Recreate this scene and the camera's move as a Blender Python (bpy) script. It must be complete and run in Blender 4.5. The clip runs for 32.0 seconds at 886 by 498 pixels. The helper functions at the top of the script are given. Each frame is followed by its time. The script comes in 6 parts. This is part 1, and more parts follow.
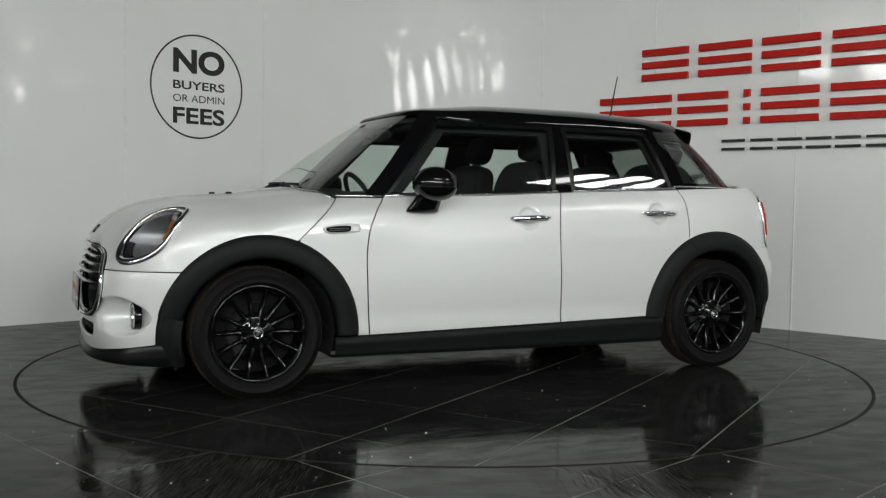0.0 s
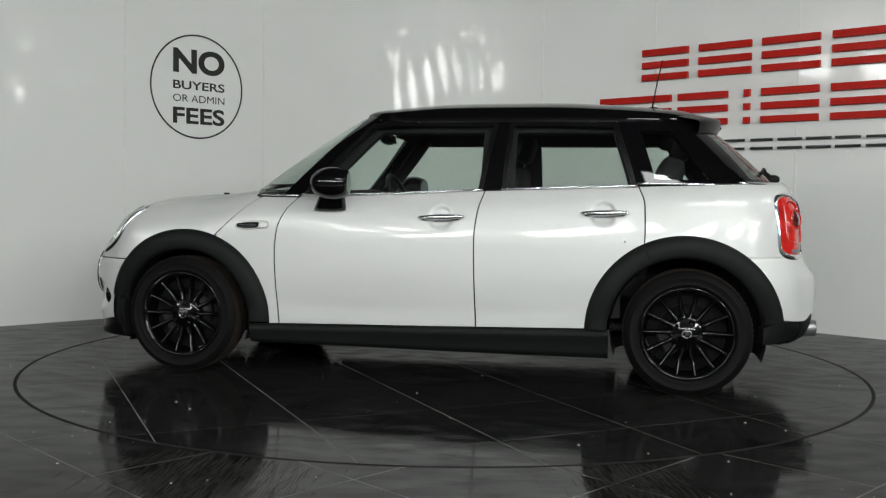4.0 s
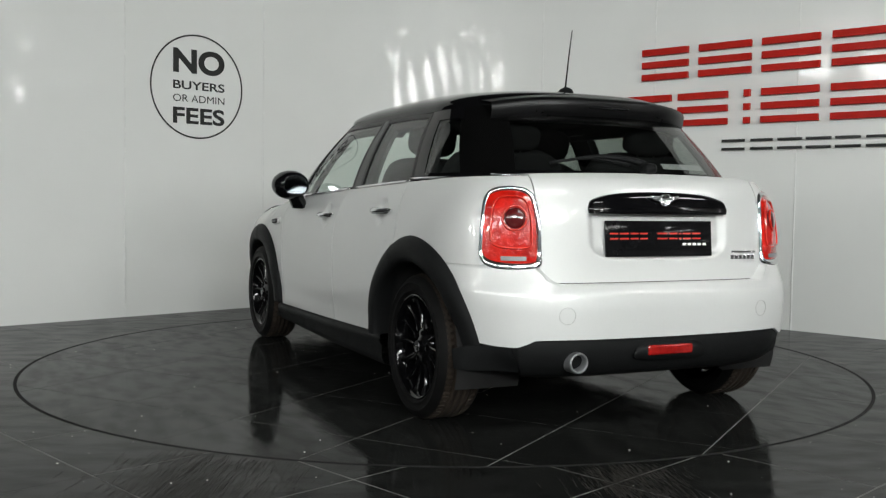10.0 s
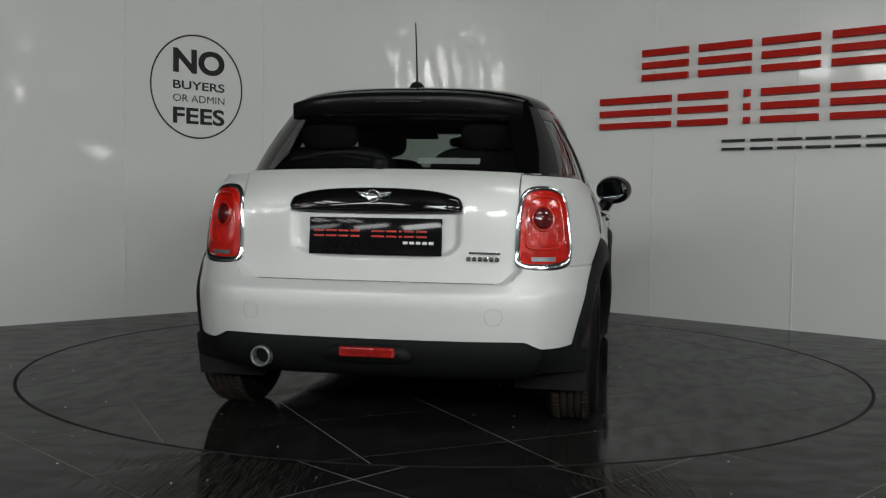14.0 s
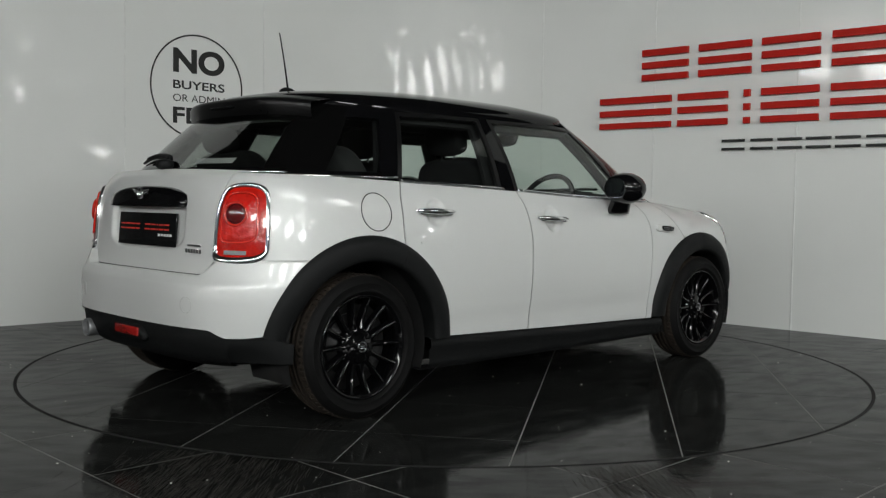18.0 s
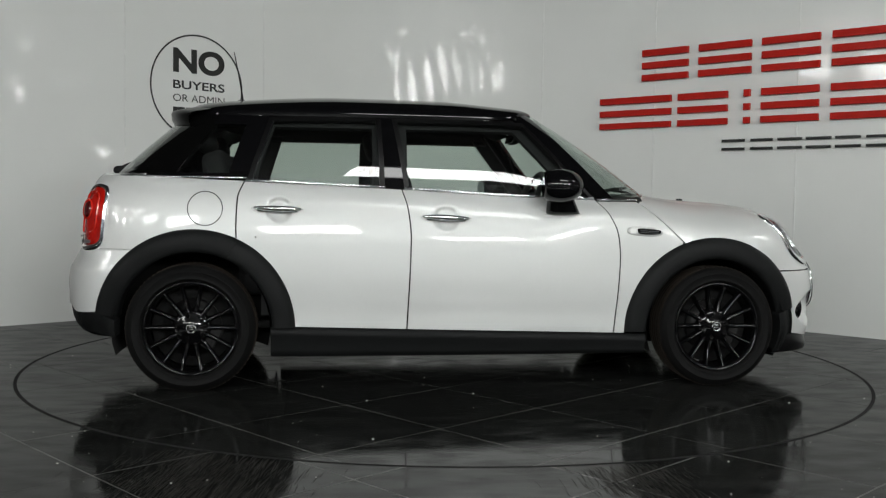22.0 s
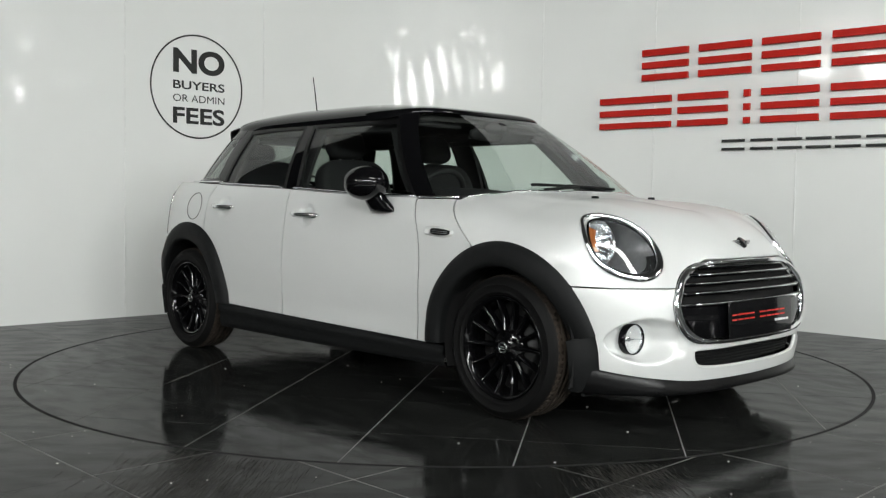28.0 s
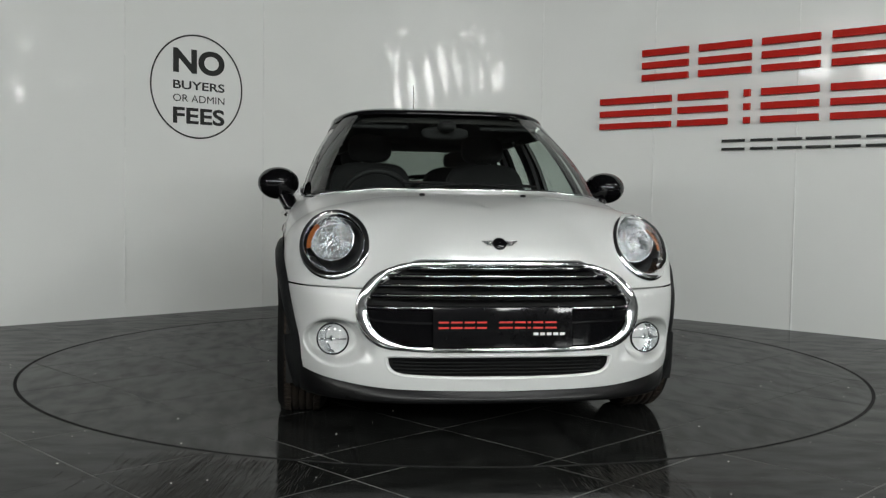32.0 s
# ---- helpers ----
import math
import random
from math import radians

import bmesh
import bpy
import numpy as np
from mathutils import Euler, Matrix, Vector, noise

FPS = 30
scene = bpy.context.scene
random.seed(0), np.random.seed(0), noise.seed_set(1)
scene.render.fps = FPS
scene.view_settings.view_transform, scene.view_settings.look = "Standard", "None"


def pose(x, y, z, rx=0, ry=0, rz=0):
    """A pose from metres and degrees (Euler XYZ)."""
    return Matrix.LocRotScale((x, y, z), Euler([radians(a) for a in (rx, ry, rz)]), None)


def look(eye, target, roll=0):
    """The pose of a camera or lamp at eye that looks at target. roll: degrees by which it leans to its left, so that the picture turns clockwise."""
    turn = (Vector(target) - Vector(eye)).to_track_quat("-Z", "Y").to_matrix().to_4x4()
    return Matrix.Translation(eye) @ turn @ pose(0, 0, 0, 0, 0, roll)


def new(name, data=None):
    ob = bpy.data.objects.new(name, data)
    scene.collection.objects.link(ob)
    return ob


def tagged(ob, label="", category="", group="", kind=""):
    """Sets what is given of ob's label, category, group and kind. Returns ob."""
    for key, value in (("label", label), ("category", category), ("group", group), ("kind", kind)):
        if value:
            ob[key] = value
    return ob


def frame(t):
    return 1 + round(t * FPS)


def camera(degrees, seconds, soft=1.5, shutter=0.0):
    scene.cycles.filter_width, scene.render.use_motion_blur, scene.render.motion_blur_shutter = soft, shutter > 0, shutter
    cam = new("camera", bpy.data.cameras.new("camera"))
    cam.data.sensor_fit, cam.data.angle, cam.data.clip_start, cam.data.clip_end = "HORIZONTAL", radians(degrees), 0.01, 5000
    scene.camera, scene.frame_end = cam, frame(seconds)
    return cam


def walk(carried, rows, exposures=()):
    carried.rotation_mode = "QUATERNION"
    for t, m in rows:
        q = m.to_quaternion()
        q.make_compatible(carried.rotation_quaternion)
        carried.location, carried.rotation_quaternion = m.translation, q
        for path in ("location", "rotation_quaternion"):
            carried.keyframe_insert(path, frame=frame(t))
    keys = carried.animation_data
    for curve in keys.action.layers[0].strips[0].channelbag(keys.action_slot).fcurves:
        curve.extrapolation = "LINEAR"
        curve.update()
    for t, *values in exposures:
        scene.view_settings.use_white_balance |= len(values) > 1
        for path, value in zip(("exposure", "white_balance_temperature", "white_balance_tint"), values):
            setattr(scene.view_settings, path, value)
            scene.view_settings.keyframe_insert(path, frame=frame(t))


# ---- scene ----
# exposure over time, in stops
EXPOSURES = [(0, 0.19), (1, 0.16), (3, 0.18), (4.5, 0.34), (6, 0.42), (7, 0.5), (9, 0.5), (10, 0.39), (11, 0.17), (12, -0.18), (13, -0.39), (14, -0.34), (15.5, -0.16), (17, 0.02), (19, 0.03), (20, 0.02), (21, 0.05), (22, 0.09), (23, 0.29), (24, 0.48), (25, 0.63), (28, 0.69), (29, 0.63), (30, 0.51), (31, 0.33), (32, 0.21)]
# area lamps for assumed windows behind the camera (x, z, width, height, watts), and the rooflights (x, y, width,
# length)
WINDOW_LAMPS = ((9.5, 3.75, 2.4, 1.1, 285), (5.2, 3.95, 2.4, 0.9, 258), (1.0, 4.2, 2.4, 0.9, 236), (-2.6, 4.55, 2.6, 0.9, 210), (-6.3, 4.6, 2.6, 0.8, 118), (-10.4, 4.8, 3.0, 0.8, 76))
ROOF_EMIT, ROOF_NEAR = 20.0, 12.0
ROOFLIGHTS = [(2.7, -6.3, 4.2, 1.0), (7.1, -3.9, .5, 1.3), (7.9, -3.7, .5, 1.3), (8.7, -3.5, .5, 1.3)]
ROOFLIGHTS += [(x + d, y, .45, 1.7) for x, y in ((-9.8, -11.6), (-12.0, -10.8), (-13.8, -8.0), (-16.0, -12.4), (-7.6, -12.6), (7.4, -12.6), (13.0, -12.4)) for d in (-.45, .45)]
from mathutils.bvhtree import BVHTree


def bisect_right(xs, x):
    return int(np.searchsorted(xs, x, side="right"))


# ---------------------------------------------------------------- camera (stands still on a tripod)
cam = camera(49.22, 32.0, soft=1.3)
EYE = Vector((0.0, -5.526, 0.906))
AIM = EYE + Vector((-0.00284, 0.99881, -0.04878))
walk(cam, [(0, look(EYE, AIM, 0.815)), (32, look(EYE, AIM, 0.815))], EXPOSURES)

# ---------------------------------------------------------------- light
world = bpy.data.worlds.new("world")
scene.world = world
world.use_nodes = True
sky = world.node_tree.nodes.new("ShaderNodeTexSky")
sky.sky_type, sky.sun_disc = "NISHITA", False
sky.sun_elevation, sky.sun_rotation = radians(35), radians(160)
world.node_tree.links.new(sky.outputs[0], world.node_tree.nodes["Background"].inputs[0])
world.node_tree.nodes["Background"].inputs[1].default_value = 0.1


def area_lamp(name, m, sx, sy, watts, color=(1, 1, 1)):
    data = bpy.data.lights.new(name, "AREA")
    data.shape, data.size, data.size_y, data.energy, data.color = "RECTANGLE", sx, sy, watts, color
    ob = new(name, data)
    ob.matrix_world = m
    return ob


# ---------------------------------------------------------------- materials
def mat(name, color, rough=0.5, metal=0.0, coat=0.0, coat_rough=0.03, var=0.0, scale=20.0, bump=0.0, bump_scale=200.0,
        rough_var=0.0, spec=0.5, emit=0.0, trans=0.0, ior=1.45):
    """A principled material with two scales of variation in colour, gloss and relief."""
    m = bpy.data.materials.new(name)
    m.use_nodes = True
    nt = m.node_tree
    b = nt.nodes["Principled BSDF"]
    b.inputs["Base Color"].default_value = (*color, 1)
    b.inputs["Roughness"].default_value = rough
    b.inputs["Metallic"].default_value = metal
    b.inputs["Coat Weight"].default_value = coat
    b.inputs["Coat Roughness"].default_value = coat_rough
    b.inputs["Specular IOR Level"].default_value = spec
    b.inputs["Transmission Weight"].default_value = trans
    b.inputs["IOR"].default_value = ior
    if emit:
        b.inputs["Emission Color"].default_value = (*color, 1)
        b.inputs["Emission Strength"].default_value = emit
    if var or bump or rough_var:
        tc = nt.nodes.new("ShaderNodeTexCoord")
        n1, n2 = nt.nodes.new("ShaderNodeTexNoise"), nt.nodes.new("ShaderNodeTexNoise")
        n1.inputs["Scale"].default_value, n1.inputs["Detail"].default_value = scale, 6
        n2.inputs["Scale"].default_value, n2.inputs["Detail"].default_value = scale * 0.12, 3
        for n in (n1, n2):
            nt.links.new(tc.outputs["Object"], n.inputs["Vector"])
        mix = nt.nodes.new("ShaderNodeMath")
        mix.operation = "ADD"
        nt.links.new(n1.outputs["Fac"], mix.inputs[0])
        nt.links.new(n2.outputs["Fac"], mix.inputs[1])
        if var:
            r = nt.nodes.new("ShaderNodeMapRange")
            r.inputs["From Min"].default_value, r.inputs["From Max"].default_value = 0.6, 1.4
            r.inputs["To Min"].default_value, r.inputs["To Max"].default_value = 1 - var, 1 + var
            nt.links.new(mix.outputs[0], r.inputs["Value"])
            mul = nt.nodes.new("ShaderNodeVectorMath")
            mul.operation = "SCALE"
            mul.inputs[0].default_value = color
            nt.links.new(r.outputs[0], mul.inputs["Scale"])
            nt.links.new(mul.outputs[0], b.inputs["Base Color"])
        if rough_var:
            r = nt.nodes.new("ShaderNodeMapRange")
            r.inputs["From Min"].default_value, r.inputs["From Max"].default_value = 0.6, 1.4
            r.inputs["To Min"].default_value, r.inputs["To Max"].default_value = max(0.005, rough - rough_var), rough + rough_var
            nt.links.new(mix.outputs[0], r.inputs["Value"])
            nt.links.new(r.outputs[0], b.inputs["Roughness"])
        if bump:
            n3 = nt.nodes.new("ShaderNodeTexNoise")
            n3.inputs["Scale"].default_value, n3.inputs["Detail"].default_value = bump_scale, 4
            nt.links.new(tc.outputs["Object"], n3.inputs["Vector"])
            bp = nt.nodes.new("ShaderNodeBump")
            bp.inputs["Strength"].default_value, bp.inputs["Distance"].default_value = 1.0, bump
            nt.links.new(n3.outputs["Fac"], bp.inputs["Height"])
            nt.links.new(bp.outputs[0], b.inputs["Normal"])
    return m


def glass_mat(name, tint, gloss=0.08, rough=0.0):
    """Thin pane: tinted see-through with a mirror-like share by Fresnel."""
    m = bpy.data.materials.new(name)
    m.use_nodes = True
    nt = m.node_tree
    nt.nodes.remove(nt.nodes["Principled BSDF"])
    out = nt.nodes["Material Output"]
    tr, gl, mx = (nt.nodes.new("ShaderNodeBsdf" + k) for k in ("Transparent", "Glossy", "Transparent"))
    nt.nodes.remove(mx)
    mx, lw = nt.nodes.new("ShaderNodeMixShader"), nt.nodes.new("ShaderNodeLayerWeight")
    tr.inputs["Color"].default_value = (*tint, 1)
    gl.inputs["Color"].default_value, gl.inputs["Roughness"].default_value = (1, 1, 1, 1), rough
    pw, add = nt.nodes.new("ShaderNodeMath"), nt.nodes.new("ShaderNodeMath")
    pw.operation, add.operation = "POWER", "MULTIPLY_ADD"
    lw.inputs["Blend"].default_value = 0.5
    pw.inputs[1].default_value, add.inputs[1].default_value, add.inputs[2].default_value = 5.0, 0.8, 0.05 + gloss
    nt.links.new(lw.outputs["Facing"], pw.inputs[0])
    nt.links.new(pw.outputs[0], add.inputs[0])
    nt.links.new(add.outputs[0], mx.inputs[0])
    nt.links.new(tr.outputs[0], mx.inputs[1])
    nt.links.new(gl.outputs[0], mx.inputs[2])
    nt.links.new(mx.outputs[0], out.inputs["Surface"])
    return m


PAINT = mat("white_silver_paint", (0.64, 0.65, 0.638), rough=0.42, metal=0.18, coat=0.6, coat_rough=0.02, var=0.015, scale=900, rough_var=0.03)
BLACK_GLOSS = mat("gloss_black_paint", (0.003, 0.003, 0.0035), rough=0.04, spec=0.45, var=0.1, scale=300)
PILLAR = mat("glazed_black_pillar", (0.003, 0.003, 0.003), rough=0.06, spec=0.15, var=0.2, scale=8, rough_var=0.02)
FRAME = mat("satin_black_frame", (0.004, 0.004, 0.0042), rough=0.32, spec=0.3, var=0.2, scale=60, rough_var=0.06)
TRIM = mat("black_grained_plastic", (0.0072, 0.0077, 0.0079), spec=0.18, rough=0.55, var=0.12, scale=60, bump=0.0006, bump_scale=900, rough_var=0.07)
CHROME = mat("chrome", (0.86, 0.87, 0.88), rough=0.11, metal=1.0, rough_var=0.02, scale=40)
RUBBER = mat("tyre_rubber", (0.0042, 0.0042, 0.0042), spec=0.13, rough=0.62, var=0.15, scale=50, bump=0.0008, bump_scale=300, rough_var=0.08)
TREAD = mat("dusty_tread_rubber", (0.019, 0.0125, 0.0075), rough=0.85, var=0.6, scale=40, bump=0.001, bump_scale=250)
RIM = mat("gloss_black_alloy", (0.002, 0.002, 0.0023), rough=0.025, spec=0.5, var=0.15, scale=80)
DARK = mat("black_underside", (0.006, 0.006, 0.006), rough=0.85, var=0.2, scale=30)
CABIN = mat("charcoal_cabin_trim", (0.006, 0.006, 0.0065), rough=0.7, var=0.2, scale=40, bump=0.0008, bump_scale=500)
CLOTH = mat("black_seat_cloth", (0.008, 0.008, 0.0085), rough=0.9, var=0.25, scale=150, bump=0.001, bump_scale=700)
HEADLINER = mat("grey_headliner", (0.016, 0.015, 0.014), rough=0.9, var=0.15, scale=80)
REAR_GLASS = glass_mat("dark_rear_glass", (0.30, 0.33, 0.31), 0.03)
GLASS = glass_mat("tinted_window_glass", (0.80, 0.87, 0.83), 0.03)
PRIVACY = glass_mat("clear_lamp_cover", (0.93, 0.94, 0.95), 0.03)
RED_LENS = mat("red_lamp_lens", (0.50, 0.010, 0.005), rough=0.18, coat=1.0, var=0.75, scale=14, bump=0.004, bump_scale=45)
RED_BRIGHT = mat("bright_red_light_guide", (0.60, 0.020, 0.010), rough=0.15, coat=1.0)
RED_DEEP = mat("deep_red_fog_lens", (0.30, 0.010, 0.008), rough=0.12, coat=1.0, var=0.4, scale=40, bump=0.002, bump_scale=50)
RED_DARK = mat("dark_red_bulb_window", (0.09, 0.006, 0.006), rough=0.1, coat=1.0, var=0.2, scale=40)
AMBER = mat("amber_indicator_lens", (0.30, 0.10, 0.03), rough=0.2, coat=1.0, var=0.2, scale=60)
REFLECTOR = mat("faceted_lamp_reflector", (0.86, 0.87, 0.88), rough=0.07, metal=1.0, var=0.1, bump=0.002, bump_scale=90, rough_var=0.03, scale=90)
LAMP_GREY = mat("grey_lamp_housing", (0.24, 0.245, 0.25), metal=0.6, rough=0.28, var=0.2, scale=50)
PLATE_BLACK = mat("black_show_plate", (0.006, 0.006, 0.0065), rough=0.07, spec=0.25, var=0.2, scale=40)
RED_BAR = mat("red_plate_bars", (0.55, 0.03, 0.02), rough=0.4, var=0.08, scale=60)
WHITE_BAR = mat("white_plate_bars", (0.75, 0.75, 0.75), rough=0.4, var=0.05, scale=60)
DISC_STEEL = mat("dull_disc_steel", (0.035, 0.035, 0.035), rough=0.5, metal=1.0, var=0.15, scale=80, rough_var=0.1)
SEAM = mat("grey_seam", (0.46, 0.465, 0.455), rough=0.6, var=0.1, scale=40)
STEEL = mat("brushed_steel", (0.45, 0.45, 0.45), rough=0.28, metal=1.0, var=0.15, scale=80, rough_var=0.1)
MIRROR = mat("tinted_mirror_glass", (0.22, 0.235, 0.25), rough=0.03, metal=1.0)
CARPET = mat("black_carpet", (0.01, 0.01, 0.01), rough=0.95, var=0.2, scale=90)

SIGN_RED = mat("red_painted_sign_letters", (0.42, 0.010, 0.005), spec=0.2, rough=0.45, var=0.06, scale=12, rough_var=0.06)
SIGN_BLACK = mat("black_vinyl", (0.010, 0.011, 0.010), rough=0.4, var=0.15, scale=20)
JOINT = mat("joint_sealant", (0.72, 0.73, 0.71), rough=0.5, var=0.1, scale=15)


def wall_mat():
    """White glossy cladding sheets, slightly wavy so that what they mirror breaks up."""
    m = mat("white_gloss_cladding", (0.74, 0.75, 0.73), rough=0.05, var=0.02, scale=2.5, rough_var=0.01, spec=0.19)
    nt = m.node_tree
    b = nt.nodes["Principled BSDF"]
    tc, n, bp = nt.nodes.new("ShaderNodeTexCoord"), nt.nodes.new("ShaderNodeTexNoise"), nt.nodes.new("ShaderNodeBump")
    n.inputs["Scale"].default_value, n.inputs["Detail"].default_value = 2.2, 1.5
    nt.links.new(tc.outputs["Object"], n.inputs["Vector"])
    bp.inputs["Strength"].default_value, bp.inputs["Distance"].default_value = 1.0, 0.0022
    nt.links.new(n.outputs["Fac"], bp.inputs["Height"])
    nt.links.new(bp.outputs[0], b.inputs["Normal"])
    return m


def tile_mat(name, dirt=1.0):
    """Polished dark porcelain with streaky dirt, scuffs and a little dust."""
    m = bpy.data.materials.new(name)
    m.use_nodes = True
    nt = m.node_tree
    b = nt.nodes["Principled BSDF"]
    geo, oi = nt.nodes.new("ShaderNodeTexCoord"), nt.nodes.new("ShaderNodeObjectInfo")
    mp = nt.nodes.new("ShaderNodeMapping")
    mp.inputs["Scale"].default_value = (1.0, 2.2, 1.0)
    nt.links.new(geo.outputs["Object"], mp.inputs["Vector"])
    streak, cloud, dust = (nt.nodes.new("ShaderNodeTexNoise") for _ in range(3))
    streak.inputs["Scale"].default_value, streak.inputs["Detail"].default_value = 5.0, 10
    cloud.inputs["Scale"].default_value, cloud.inputs["Detail"].default_value = 1.3, 5
    dust.inputs["Scale"].default_value, dust.inputs["Detail"].default_value = 60.0, 4
    nt.links.new(mp.outputs[0], streak.inputs["Vector"])
    nt.links.new(geo.outputs["Object"], cloud.inputs["Vector"])
    nt.links.new(geo.outputs["Object"], dust.inputs["Vector"])
    ramp = nt.nodes.new("ShaderNodeValToRGB")
    ramp.color_ramp.elements[0].position, ramp.color_ramp.elements[0].color = 0.35, (0.009, 0.0094, 0.009, 1)
    ramp.color_ramp.elements[1].position, ramp.color_ramp.elements[1].color = 0.75, (0.023, 0.0238, 0.0225, 1)
    mixn = nt.nodes.new("ShaderNodeMath")
    mixn.operation = "MULTIPLY_ADD"
    mixn.inputs[1].default_value = 0.68
    nt.links.new(streak.outputs["Fac"], mixn.inputs[0])
    half = nt.nodes.new("ShaderNodeMath")
    half.operation = "MULTIPLY"
    half.inputs[1].default_value = 0.32
    nt.links.new(cloud.outputs["Fac"], half.inputs[0])
    nt.links.new(half.outputs[0], mixn.inputs[2])
    nt.links.new(mixn.outputs[0], ramp.inputs["Fac"])
    shade = nt.nodes.new("ShaderNodeMapRange")
    shade.inputs["To Min"].default_value, shade.inputs["To Max"].default_value = 0.9 * dirt, 1.1 * dirt
    nt.links.new(oi.outputs["Random"], shade.inputs["Value"])
    mul = nt.nodes.new("ShaderNodeVectorMath")
    mul.operation = "SCALE"
    nt.links.new(ramp.outputs["Color"], mul.inputs[0])
    nt.links.new(shade.outputs[0], mul.inputs["Scale"])
    nt.links.new(mul.outputs[0], b.inputs["Base Color"])
    bp = nt.nodes.new("ShaderNodeBump")
    bp.inputs["Strength"].default_value, bp.inputs["Distance"].default_value = 0.5, 0.0004
    nt.links.new(dust.outputs["Fac"], bp.inputs["Height"])
    b.inputs["Roughness"].default_value, b.inputs["Specular IOR Level"].default_value = 0.9, 0.0
    gl, mx = nt.nodes.new("ShaderNodeBsdfGlossy"), nt.nodes.new("ShaderNodeMixShader")
    rr, gg = nt.nodes.new("ShaderNodeMapRange"), nt.nodes.new("ShaderNodeMapRange")
    for node, lo, hi in ((rr, 0.05, 0.17), (gg, 0.66, 0.50)):
        node.inputs["From Min"].default_value, node.inputs["From Max"].default_value = 0.43, 0.60
        node.inputs["To Min"].default_value, node.inputs["To Max"].default_value = lo, hi
        nt.links.new(mixn.outputs[0], node.inputs["Value"])
    nt.links.new(rr.outputs[0], gl.inputs["Roughness"])
    lw, pw, gm = nt.nodes.new("ShaderNodeLayerWeight"), nt.nodes.new("ShaderNodeMath"), nt.nodes.new("ShaderNodeMath")
    lw.inputs["Blend"].default_value = 0.5
    pw.operation, pw.inputs[1].default_value, gm.operation = "POWER", 4.5, "MULTIPLY"
    nt.links.new(lw.outputs["Facing"], pw.inputs[0])
    nt.links.new(pw.outputs[0], gm.inputs[0])
    nt.links.new(gg.outputs[0], gm.inputs[1])
    nt.links.new(gm.outputs[0], mx.inputs[0])
    nt.links.new(bp.outputs[0], gl.inputs["Normal"])
    nt.links.new(b.outputs[0], mx.inputs[1])
    nt.links.new(gl.outputs[0], mx.inputs[2])
    nt.links.new(mx.outputs[0], nt.nodes["Material Output"].inputs["Surface"])
    return m


WALL, TILE, TILE_OUT = wall_mat(), tile_mat("polished_dark_tile"), tile_mat("dusty_dark_tile", 0.9)
GROUT = mat("pale_grout", (0.26, 0.26, 0.245), rough=0.8, var=0.3, scale=20)
GAP = mat("dark_turntable_gap", (0.004, 0.004, 0.004), rough=0.9, var=0.2, scale=20)
CONCRETE = mat("hall_floor_concrete", (0.06, 0.06, 0.057), rough=0.4, var=0.25, scale=6, rough_var=0.1)
HALL = mat("hall_cladding", (0.12, 0.122, 0.12), rough=0.6, var=0.6, scale=2.2)
ROOF_STEEL = mat("hall_roof_sheet", (0.06, 0.06, 0.06), rough=0.6, var=0.1, scale=3)
# ---------------------------------------------------------------- mesh helpers
def sstep(a, b, x):
    t = min(1.0, max(0.0, (x - a) / (b - a)))
    return t * t * (3 - 2 * t)


def lerp(a, b, t):
    return a + (b - a) * t


def curve(xs, ys):
    """A smooth curve through a few stations, without overshoot."""
    n = len(xs)
    d = [(ys[i + 1] - ys[i]) / (xs[i + 1] - xs[i]) for i in range(n - 1)]
    m = [d[0]] + [0 if d[i - 1] * d[i] <= 0 else 2 * d[i - 1] * d[i] / (d[i - 1] + d[i]) for i in range(1, n - 1)] + [d[-1]]

    def f(x):
        if x <= xs[0]:
            return ys[0] + m[0] * (x - xs[0])
        if x >= xs[-1]:
            return ys[-1] + m[-1] * (x - xs[-1])
        i = bisect_right(xs, x) - 1
        h = xs[i + 1] - xs[i]
        t = (x - xs[i]) / h
        return ((1 + 2 * t) * (1 - t) ** 2 * ys[i] + t * (1 - t) ** 2 * h * m[i]
                + t * t * (3 - 2 * t) * ys[i + 1] + t * t * (t - 1) * h * m[i + 1])
    return f


def link(name, bm, material, parent=None, label="", smooth=True):
    me = bpy.data.meshes.new(name)
    for f in bm.faces:
        f.smooth = smooth
    bm.to_mesh(me)
    bm.free()
    for m in material if isinstance(material, (list, tuple)) else [material]:
        me.materials.append(m)
    ob = new(name, me)
    if parent:
        ob.parent = parent
    if label:
        ob["label"] = label
    return ob


def part(name, bm, material, parent, label="", smooth=True):
    return link(name, bm, material, parent, label, smooth)


def box(bm, m, sx, sy, sz, bevel=0.0, seg=2):
    """A box of the given size centred at the pose m, with rounded edges."""
    r = bmesh.ops.create_cube(bm, size=1.0, matrix=m @ Matrix.Diagonal((sx, sy, sz, 1)))
    if bevel:
        vs = set(r["verts"])
        es = [e for e in bm.edges if e.verts[0] in vs and e.verts[1] in vs]
        bmesh.ops.bevel(bm, geom=es, offset=bevel, segments=seg, profile=0.6, affect="EDGES")
    return bm


def cyl(bm, m, r1, r2, depth, seg=24, caps=True):
    bmesh.ops.create_cone(bm, cap_ends=caps, cap_tris=False, segments=seg, radius1=r1, radius2=r2, depth=depth, matrix=m)
    return bm


